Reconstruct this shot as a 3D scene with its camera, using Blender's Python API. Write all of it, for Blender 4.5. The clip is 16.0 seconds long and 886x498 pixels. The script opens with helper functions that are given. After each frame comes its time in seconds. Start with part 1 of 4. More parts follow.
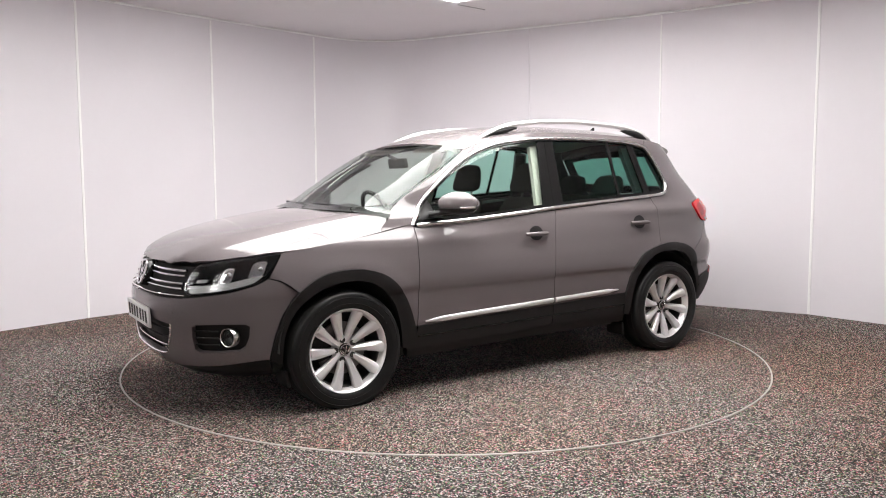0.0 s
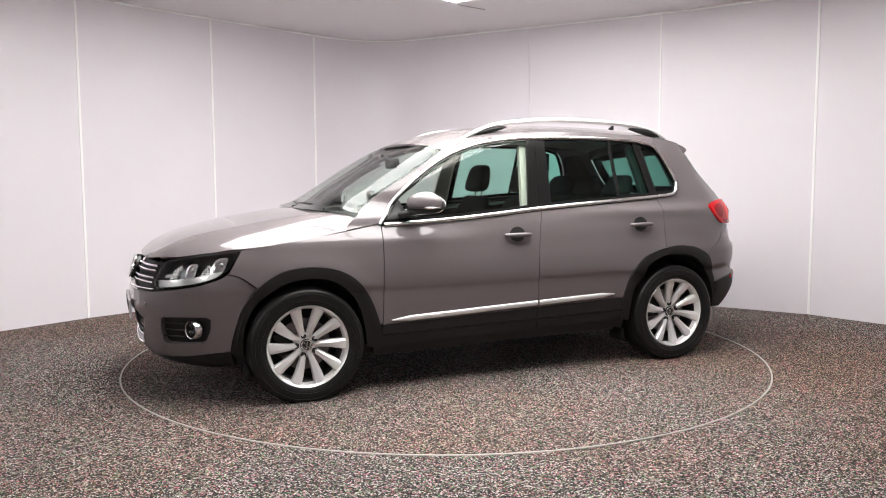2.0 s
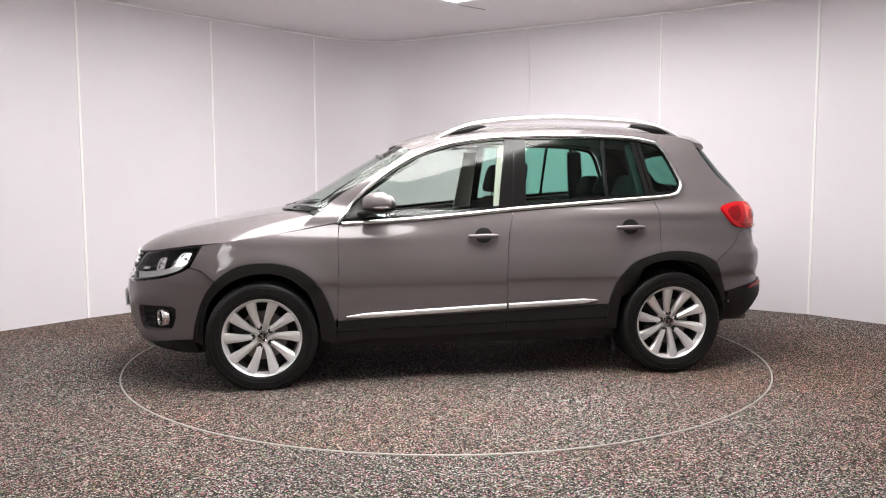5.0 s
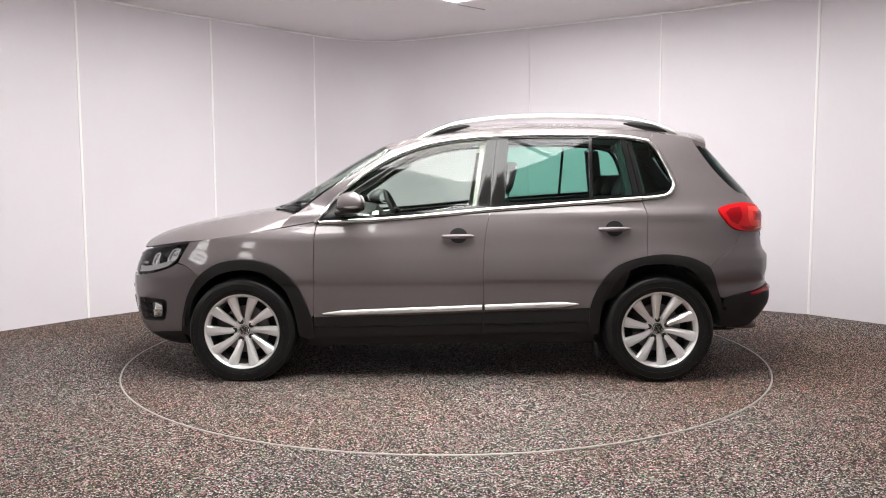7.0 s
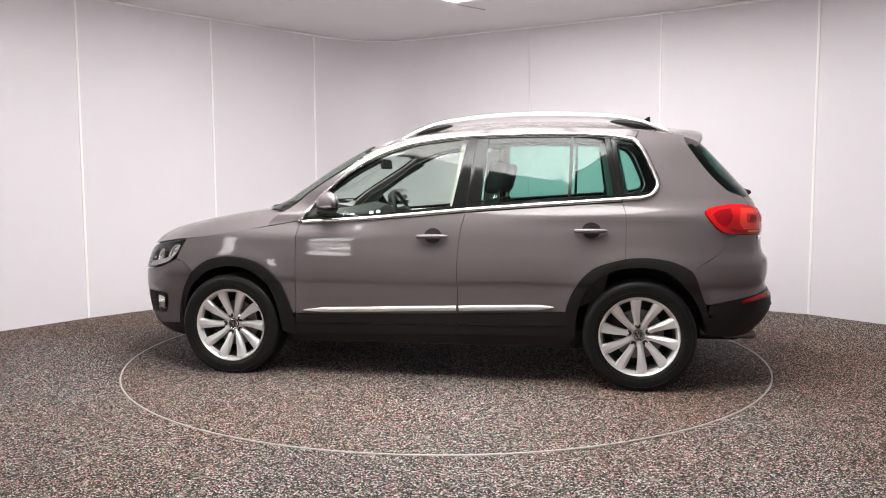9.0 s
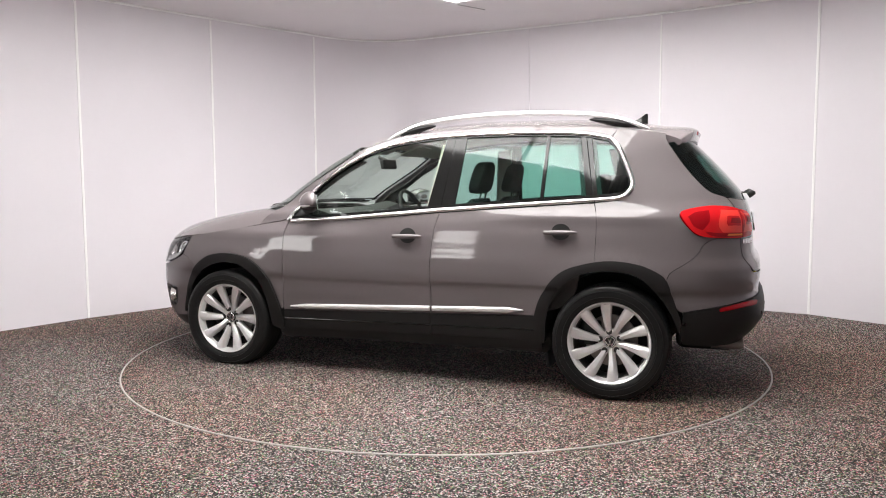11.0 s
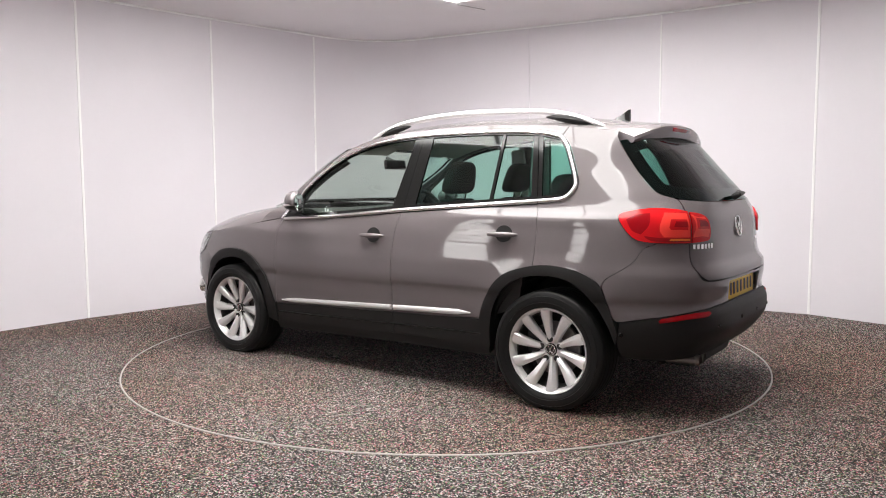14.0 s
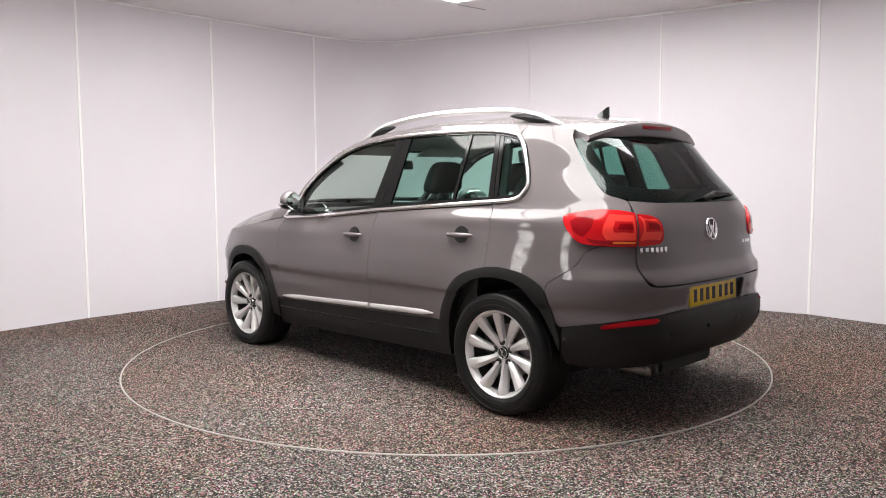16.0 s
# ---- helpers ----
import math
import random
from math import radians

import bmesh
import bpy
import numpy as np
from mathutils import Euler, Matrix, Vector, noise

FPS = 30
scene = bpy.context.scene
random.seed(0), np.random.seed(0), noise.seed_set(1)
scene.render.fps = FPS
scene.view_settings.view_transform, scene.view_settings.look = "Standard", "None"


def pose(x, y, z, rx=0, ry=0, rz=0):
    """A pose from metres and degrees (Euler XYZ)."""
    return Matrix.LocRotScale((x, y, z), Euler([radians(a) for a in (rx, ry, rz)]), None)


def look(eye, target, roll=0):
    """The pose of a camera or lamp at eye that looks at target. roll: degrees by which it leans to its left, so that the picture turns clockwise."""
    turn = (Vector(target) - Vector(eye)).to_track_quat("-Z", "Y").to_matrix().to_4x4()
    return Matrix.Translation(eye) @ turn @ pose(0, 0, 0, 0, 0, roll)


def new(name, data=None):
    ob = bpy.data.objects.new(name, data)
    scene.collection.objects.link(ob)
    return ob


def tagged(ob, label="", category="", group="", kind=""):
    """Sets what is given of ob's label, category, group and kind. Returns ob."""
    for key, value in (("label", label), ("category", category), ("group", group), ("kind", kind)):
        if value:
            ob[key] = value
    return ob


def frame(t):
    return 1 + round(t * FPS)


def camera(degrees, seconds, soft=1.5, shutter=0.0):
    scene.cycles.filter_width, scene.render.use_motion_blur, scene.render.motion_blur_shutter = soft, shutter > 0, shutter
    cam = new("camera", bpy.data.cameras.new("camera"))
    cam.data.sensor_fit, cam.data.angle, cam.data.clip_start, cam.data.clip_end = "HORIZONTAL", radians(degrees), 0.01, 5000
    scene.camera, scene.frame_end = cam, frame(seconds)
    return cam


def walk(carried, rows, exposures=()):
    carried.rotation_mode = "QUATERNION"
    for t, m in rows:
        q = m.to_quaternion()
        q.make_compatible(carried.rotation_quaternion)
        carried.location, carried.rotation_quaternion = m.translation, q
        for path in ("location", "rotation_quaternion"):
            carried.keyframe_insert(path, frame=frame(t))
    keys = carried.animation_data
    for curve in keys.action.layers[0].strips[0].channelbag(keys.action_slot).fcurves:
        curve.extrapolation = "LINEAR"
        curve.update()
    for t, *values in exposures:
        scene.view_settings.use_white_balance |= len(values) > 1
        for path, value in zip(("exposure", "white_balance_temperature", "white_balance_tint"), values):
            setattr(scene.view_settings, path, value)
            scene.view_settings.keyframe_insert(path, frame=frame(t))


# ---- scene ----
from mathutils.geometry import delaunay_2d_cdt

cam = camera(59.415, 16.0, soft=1.0)
EYE = Vector((0.0, -5.6992, 1.2524))
AIM = EYE + Vector((-.002933, .996173, -.087354))
walk(cam, [(0, look(EYE, AIM, -.24)), (16, look(EYE, AIM, -.24))])

# ---- light: a closed white room under one large light box ----
world = bpy.data.worlds.new("room_air")
scene.world = world
world.use_nodes = True
world.node_tree.nodes["Background"].inputs[0].default_value = (.5, .5, .5, 1)
world.node_tree.nodes["Background"].inputs[1].default_value = .02
scene.view_settings.exposure = 0.0
LIGHT_BOX = 11.2
CEILING = 2.93


# ---- materials ----
def material(name, base, rough=.5, metal=0.0, grain=0.0, scale=40.0, bump=0.0, coat=0.0, stain=0.0, spec=.5):
    m = bpy.data.materials.new(name)
    m.use_nodes = True
    n, l = m.node_tree.nodes, m.node_tree.links
    b = n["Principled BSDF"]
    b.inputs["Base Color"].default_value = (*base, 1)
    b.inputs["Roughness"].default_value = rough
    b.inputs["Metallic"].default_value = metal
    b.inputs["Coat Weight"].default_value = coat
    b.inputs["Coat Roughness"].default_value = .03
    b.inputs["Specular IOR Level"].default_value = spec
    co = n.new("ShaderNodeTexCoord")
    if grain or stain:
        fine = n.new("ShaderNodeTexNoise")
        fine.inputs["Scale"].default_value, fine.inputs["Detail"].default_value = scale, 4
        wide = n.new("ShaderNodeTexNoise")
        wide.inputs["Scale"].default_value, wide.inputs["Detail"].default_value = 1.7, 3
        for t in (fine, wide):
            l.new(co.outputs["Object"], t.inputs["Vector"])
        f1, f2 = n.new("ShaderNodeMapRange"), n.new("ShaderNodeMapRange")
        for f, t, a in ((f1, fine, grain), (f2, wide, stain)):
            f.inputs["To Min"].default_value, f.inputs["To Max"].default_value = 1 - a, 1 + a
            l.new(t.outputs["Fac"], f.inputs["Value"])
        mul = n.new("ShaderNodeMath")
        mul.operation = "MULTIPLY"
        l.new(f1.outputs[0], mul.inputs[0]), l.new(f2.outputs[0], mul.inputs[1])
        tint = n.new("ShaderNodeVectorMath")
        tint.operation = "SCALE"
        tint.inputs[0].default_value = base
        l.new(mul.outputs[0], tint.inputs["Scale"])
        l.new(tint.outputs[0], b.inputs["Base Color"])
        r = n.new("ShaderNodeMapRange")
        r.inputs["To Min"].default_value, r.inputs["To Max"].default_value = rough * .85, min(1, rough * 1.15)
        l.new(wide.outputs["Fac"], r.inputs["Value"])
        l.new(r.outputs[0], b.inputs["Roughness"])
        if bump:
            bp = n.new("ShaderNodeBump")
            bp.inputs["Strength"].default_value, bp.inputs["Distance"].default_value = bump, .002
            l.new(fine.outputs["Fac"], bp.inputs["Height"])
            l.new(bp.outputs[0], b.inputs["Normal"])
    return m


def glass(name, tint, ior=1.5):
    m = bpy.data.materials.new(name)
    m.use_nodes = True
    n, l = m.node_tree.nodes, m.node_tree.links
    n.clear()
    out, mix, face = n.new("ShaderNodeOutputMaterial"), n.new("ShaderNodeMixShader"), n.new("ShaderNodeLayerWeight")
    tr, gl = n.new("ShaderNodeBsdfTransparent"), n.new("ShaderNodeBsdfGlossy")
    tr.inputs[0].default_value = (*tint, 1)
    gl.inputs["Roughness"].default_value = .01
    face.inputs["Blend"].default_value = .5
    least = ((ior - 1) / (ior + 1)) ** 2
    steep, gloss = n.new("ShaderNodeMath"), n.new("ShaderNodeMath")
    steep.operation, gloss.operation = "POWER", "MULTIPLY_ADD"
    steep.inputs[1].default_value = 5
    gloss.inputs[1].default_value, gloss.inputs[2].default_value = 1 - least, least * 1.1
    l.new(face.outputs["Facing"], steep.inputs[0]), l.new(steep.outputs[0], gloss.inputs[0])
    l.new(gloss.outputs[0], mix.inputs[0]), l.new(tr.outputs[0], mix.inputs[1]), l.new(gl.outputs[0], mix.inputs[2])
    l.new(mix.outputs[0], out.inputs[0])
    return m


def glowing(name, colour, strength):
    m = material(name, colour, .4)
    b = m.node_tree.nodes["Principled BSDF"]
    b.inputs["Emission Color"].default_value = (*colour, 1)
    b.inputs["Emission Strength"].default_value = strength
    return m


def chip_floor(name):
    """Bonded rubber granules: dark crumbs among grey, cream, rust and green ones."""
    m = material(name, (.1, .1, .1), .85)
    n, l = m.node_tree.nodes, m.node_tree.links
    b = n["Principled BSDF"]
    b.inputs["Specular IOR Level"].default_value = .25
    co = n.new("ShaderNodeTexCoord")
    chips = n.new("ShaderNodeTexVoronoi")
    chips.inputs["Scale"].default_value = 180
    chips.inputs["Randomness"].default_value = 1
    bend = n.new("ShaderNodeTexNoise")
    bend.inputs["Scale"].default_value = 60
    mixv = n.new("ShaderNodeVectorMath")
    mixv.operation = "MULTIPLY_ADD"
    mixv.inputs[1].default_value = (.012, .012, .012)
    l.new(co.outputs["Object"], bend.inputs["Vector"])
    l.new(bend.outputs["Color"], mixv.inputs[0]), l.new(co.outputs["Object"], mixv.inputs[2])
    l.new(mixv.outputs[0], chips.inputs["Vector"])
    sep = n.new("ShaderNodeSeparateColor")
    l.new(chips.outputs["Color"], sep.inputs[0])
    ramp = n.new("ShaderNodeValToRGB")
    ramp.color_ramp.interpolation = "CONSTANT"
    stops = [(0, (.006, .006, .006)), (.42, (.022, .019, .019)), (.56, (.09, .077, .073)), (.69, (.27, .24, .225)),
             (.80, (.54, .495, .47)), (.89, (.28, .12, .085)), (.93, (.13, .27, .11)), (.968, (.50, .16, .24))]
    while len(ramp.color_ramp.elements) < len(stops):
        ramp.color_ramp.elements.new(.5)
    for e, (at, c) in zip(ramp.color_ramp.elements, stops):
        e.position, e.color = at, (*c, 1)
    l.new(sep.outputs[0], ramp.inputs[0])
    wide = n.new("ShaderNodeTexNoise")
    wide.inputs["Scale"].default_value, wide.inputs["Detail"].default_value = .9, 5
    l.new(co.outputs["Object"], wide.inputs["Vector"])
    worn = n.new("ShaderNodeMapRange")
    worn.inputs["To Min"].default_value, worn.inputs["To Max"].default_value = .78, 1.22
    l.new(wide.outputs["Fac"], worn.inputs["Value"])
    dust = n.new("ShaderNodeTexNoise")
    dust.inputs["Scale"].default_value, dust.inputs["Detail"].default_value = .55, 4
    l.new(co.outputs["Object"], dust.inputs["Vector"])
    brown = n.new("ShaderNodeValToRGB")
    brown.color_ramp.elements[0].position, brown.color_ramp.elements[0].color = .42, (1, 1, 1, 1)
    brown.color_ramp.elements[1].position, brown.color_ramp.elements[1].color = .66, (1.0, .81, .69, 1)
    l.new(dust.outputs["Fac"], brown.inputs[0])
    tinted = n.new("ShaderNodeVectorMath")
    tinted.operation = "MULTIPLY"
    l.new(ramp.outputs[0], tinted.inputs[0]), l.new(brown.outputs[0], tinted.inputs[1])
    sc = n.new("ShaderNodeVectorMath")
    sc.operation = "SCALE"
    l.new(tinted.outputs[0], sc.inputs[0]), l.new(worn.outputs[0], sc.inputs["Scale"])
    l.new(sc.outputs[0], b.inputs["Base Color"])
    bp = n.new("ShaderNodeBump")
    bp.inputs["Strength"].default_value, bp.inputs["Distance"].default_value = .8, .003
    l.new(chips.outputs["Distance"], bp.inputs["Height"])
    l.new(bp.outputs[0], b.inputs["Normal"])
    return m


def metallic_paint(name, base):
    """Brown-grey metallic lacquer: flakes under a clear coat with a faint ripple."""
    m = material(name, base, .60, .20, coat=1.0, spec=.2)
    n, l = m.node_tree.nodes, m.node_tree.links
    b = n["Principled BSDF"]
    co = n.new("ShaderNodeTexCoord")
    flake = n.new("ShaderNodeTexVoronoi")
    flake.inputs["Scale"].default_value = 900
    l.new(co.outputs["Object"], flake.inputs["Vector"])
    sep = n.new("ShaderNodeSeparateColor")
    l.new(flake.outputs["Color"], sep.inputs[0])
    f = n.new("ShaderNodeMapRange")
    f.inputs["To Min"].default_value, f.inputs["To Max"].default_value = .8, 1.2
    l.new(sep.outputs[0], f.inputs["Value"])
    sc = n.new("ShaderNodeVectorMath")
    sc.operation = "SCALE"
    sc.inputs[0].default_value = base
    l.new(f.outputs[0], sc.inputs["Scale"])
    l.new(sc.outputs[0], b.inputs["Base Color"])
    ripple = n.new("ShaderNodeTexNoise")
    ripple.inputs["Scale"].default_value, ripple.inputs["Detail"].default_value = 5, 1
    l.new(co.outputs["Object"], ripple.inputs["Vector"])
    bp = n.new("ShaderNodeBump")
    bp.inputs["Strength"].default_value, bp.inputs["Distance"].default_value = .06, .004
    l.new(ripple.outputs["Fac"], bp.inputs["Height"])
    l.new(bp.outputs[0], b.inputs["Coat Normal"])
    return m


WALL = material("white_wall_panel", (.735, .70, .738), .42, grain=.01, scale=25, stain=.03, bump=.03)
TRIM_WHITE = material("white_joint_strip", (.92, .91, .91), .3)
CEIL = material("white_ceiling_board", (.89, .86, .875), .8, grain=.015, scale=60, stain=.03, bump=.1)
JOINT = material("grey_joint", (.35, .33, .33), .7)
FLOOR = chip_floor("rubber_chip_floor")
RING = material("brushed_metal_ring", (.42, .40, .38), .5, .5, grain=.15, scale=30)
TUBE_GLOW = glowing("light_bank_tube", (1.0, .985, .965), 8.0)
GLOW = glowing("light_box_diffuser", (1.0, .985, .965), LIGHT_BOX)
PAINT = metallic_paint("brown_grey_metallic_paint", (.143, .123, .127))
BLACK = material("black_textured_plastic", (.016, .015, .015), .52, grain=.12, scale=300, bump=.15, stain=.1, spec=.25)
GLOSS = material("gloss_black_trim", (.008, .008, .008), .10, spec=.4)
DARK = material("dark_underbody", (.030, .029, .028), .8, grain=.2, scale=30)
RUBBER = material("tyre_rubber", (.012, .012, .012), .36, spec=.25, grain=.15, scale=120, bump=.15, stain=.15)
CHROME = material("satin_chrome", (.86, .85, .84), .20, 1.0)
BRIGHT = material("bright_chrome", (.9, .9, .9), .05, 1.0)
ALLOY = material("silver_alloy", (.80, .79, .79), .30, .45, grain=.04, scale=60, coat=.5)
BARREL = material("dark_rim_barrel", (.10, .098, .095), .5, .6, grain=.25, scale=40, stain=.2)
STEEL = material("dull_steel", (.30, .28, .27), .45, .9, grain=.2, scale=50)
FROSTED = material("frosted_lamp_reflector", (.55, .54, .53), .25, .5)
RAIL = material("satin_silver_rail", (.80, .79, .79), .34, .6)
CLEAR = glass("clear_lamp_lens", (.93, .95, .96))
SCREEN = glass("windscreen_glass", (.80, .87, .83))
FRONT_GLASS = glass("green_tinted_glass", (.78, .87, .82))
REAR_GLASS = glass("dark_green_tinted_glass", (.42, .70, .62))
TAIL_GLASS = glass("smoked_rear_glass", (.20, .36, .32))
RED = material("red_lamp_lens", (.62, .010, .014), .12, spec=.35)
RED_DEEP = material("deep_red_lamp_lens", (.30, .004, .008), .12, spec=.35)
RED_LIGHT = material("bright_red_light_guide", (.95, .060, .045), .12, spec=.35)
AMBER = material("amber_lamp_band", (.85, .20, .03), .12, spec=.35)
CLOTH = material("dark_seat_cloth", (.035, .032, .031), .9, grain=.25, scale=200, bump=.3)
SOFT = material("dark_dashboard", (.03, .029, .028), .6, grain=.1, scale=250, bump=.2)
LINER = material("light_headlining", (.62, .58, .53), .9, grain=.05, scale=150)
PLATE_W = material("white_number_plate", (.80, .80, .80), .35)
PLATE_Y = material("yellow_number_plate", (.95, .66, .02), .35)
INK = material("black_plate_marks", (.02, .02, .02), .5)
MIRROR = material("mirror_glass", (.85, .87, .88), .02, 1.0)


# ---- mesh helpers ----
def part(name, bm, mat, parent=None, label="", smooth=True):
    me = bpy.data.meshes.new(name)
    bmesh.ops.recalc_face_normals(bm, faces=bm.faces)
    bm.to_mesh(me)
    bm.free()
    me.materials.append(mat)
    ob = new(name, me)
    ob.parent = parent
    if smooth:
        me.shade_smooth()
        me.set_sharp_from_angle(angle=radians(38))
    return tagged(ob, label) if label else ob


def box(sx, sy, sz, m=Matrix(), bevel=.0, segments=2, bm=None):
    own = bm or bmesh.new()
    made = bmesh.ops.create_cube(own, size=1, matrix=m @ Matrix.Diagonal((sx, sy, sz, 1)))
    if bevel:
        edges = {e for v in made["verts"] for e in v.link_edges}
        bmesh.ops.bevel(own, geom=list(edges), offset=bevel, segments=segments, affect="EDGES", profile=.6)
    return own


def lathe(profile, m=Matrix(), turns=48, bm=None):
    """Turn (radius, along) points round the local y axis."""
    own = bm or bmesh.new()
    rings = []
    for r, a in profile:
        rings.append([own.verts.new(m @ Vector((r * math.cos(2 * math.pi * i / turns), a, r * math.sin(2 * math.pi * i / turns))))
                      for i in range(turns)])
    for a, b in zip(rings, rings[1:]):
        for i in range(turns):
            own.faces.new((a[i], a[(i + 1) % turns], b[(i + 1) % turns], b[i]))
    for ring, (r, a) in ((rings[0], profile[0]), (rings[-1], profile[-1])):
        if r < .01:
            own.faces.new(ring)
    return own


def tube(points, radius, sides=10, flat=1.0, bm=None):
    """A rod along points; radius may be one value or one for each point; flat squashes it in height."""
    own = bm or bmesh.new()
    pts = [Vector(q) for q in points]
    rings = []
    for i, q in enumerate(pts):
        way = (pts[min(i + 1, len(pts) - 1)] - pts[max(i - 1, 0)]).normalized()
        across = way.cross(Vector((0, 0, 1)))
        across = across.normalized() if across.length > 1e-4 else Vector((0, 1, 0))
        up = across.cross(way)
        r = radius[i] if isinstance(radius, (list, tuple)) else radius
        rings.append([own.verts.new(q + across * r * math.cos(2 * math.pi * k / sides) + up * r * flat * math.sin(2 * math.pi * k / sides))
                      for k in range(sides)])
    for a, b in zip(rings, rings[1:]):
        for k in range(sides):
            own.faces.new((a[k], a[(k + 1) % sides], b[(k + 1) % sides], b[k]))
    own.faces.new(rings[0]), own.faces.new(rings[-1])
    return own


def ring(m, radius, thick, turns=40, bm=None):
    """A round hoop about the local y axis."""
    prof = [(radius + thick * math.cos(a), thick * math.sin(a)) for a in np.linspace(0, 2 * math.pi, 9)]
    return lathe(prof, m, turns, bm)


def bar(m, a, b, wide, deep, bm):
    """A flat bar in the local xz plane."""
    d = Vector((b[0] - a[0], 0, b[1] - a[1]))
    turn = Matrix.Rotation(-math.atan2(d.z, d.x), 4, "Y")
    box(d.length, deep, wide, m @ Matrix.Translation(((a[0] + b[0]) / 2, 0, (a[1] + b[1]) / 2)) @ turn, 0, bm=bm)
    return bm


def spline(points, step=.03):
    """Points along a smooth open curve through the given 2D points."""
    p = [np.array(q, float) for q in points]
    if len(p) < 3:
        k = max(1, int(np.linalg.norm(p[1] - p[0]) / step))
        return [tuple(p[0] + (p[1] - p[0]) * i / k) for i in range(k + 1)]
    p = [2 * p[0] - p[1]] + p + [2 * p[-1] - p[-2]]
    out = []
    for a, b, c, d in zip(p, p[1:], p[2:], p[3:]):
        k = max(2, int(np.linalg.norm(c - b) / step) + 1)
        for i in range(k):
            t = i / k
            out.append(tuple(.5 * (2 * b + (c - a) * t + (2 * a - 5 * b + 4 * c - d) * t * t + (3 * b - a - 3 * c + d) * t ** 3)))
    return out + [tuple(p[-2])]


def outline(*paths, step=.03, closed=True):
    """An outline of smooth stretches that meet at corners."""
    out = []
    for i, q in enumerate(paths):
        pts = spline(q, step)
        if out and np.hypot(out[-1][0] - pts[0][0], out[-1][1] - pts[0][1]) > 1e-4:
            link = spline([out[-1], pts[0]], step)
            out += link[1:-1]
            out += pts
        else:
            out += pts[1:] if out else pts
    if not closed:
        return out
    if np.hypot(out[-1][0] - out[0][0], out[-1][1] - out[0][1]) > 1e-4:
        out += spline([out[-1], out[0]], step)[1:-1]
    else:
        out = out[:-1]
    return out


def mirrored(half):
    """An outline that spans the middle, from its left half, which starts and ends at the middle."""
    return half + [(-a, b) for a, b in reversed(half) if a > 1e-6]


def inset(loop, by):
    q = np.array(loop)
    area = np.sum(q[:, 0] * np.roll(q[:, 1], -1) - np.roll(q[:, 0], -1) * q[:, 1])
    d = np.roll(q, -1, 0) - q
    d /= np.maximum(np.linalg.norm(d, axis=1), 1e-9)[:, None]
    n = np.stack([-d[:, 1], d[:, 0]], 1) * (1 if area > 0 else -1)
    both = n + np.roll(n, 1, 0)
    both /= np.maximum((both * both).sum(1) / 2, .5)[:, None]
    return [tuple(v) for v in q + both * by]


def inside(points, loop):
    q = np.array(loop)
    x, y = points[:, 0][:, None], points[:, 1][:, None]
    a, b = q[None], np.roll(q, -1, 0)[None]
    cross = (a[..., 1] > y) != (b[..., 1] > y)
    at = (b[..., 0] - a[..., 0]) * (y - a[..., 1]) / np.where(b[..., 1] == a[..., 1], 1e-12, b[..., 1] - a[..., 1]) + a[..., 0]
    return (cross & (x < at)).sum(1) % 2 == 1


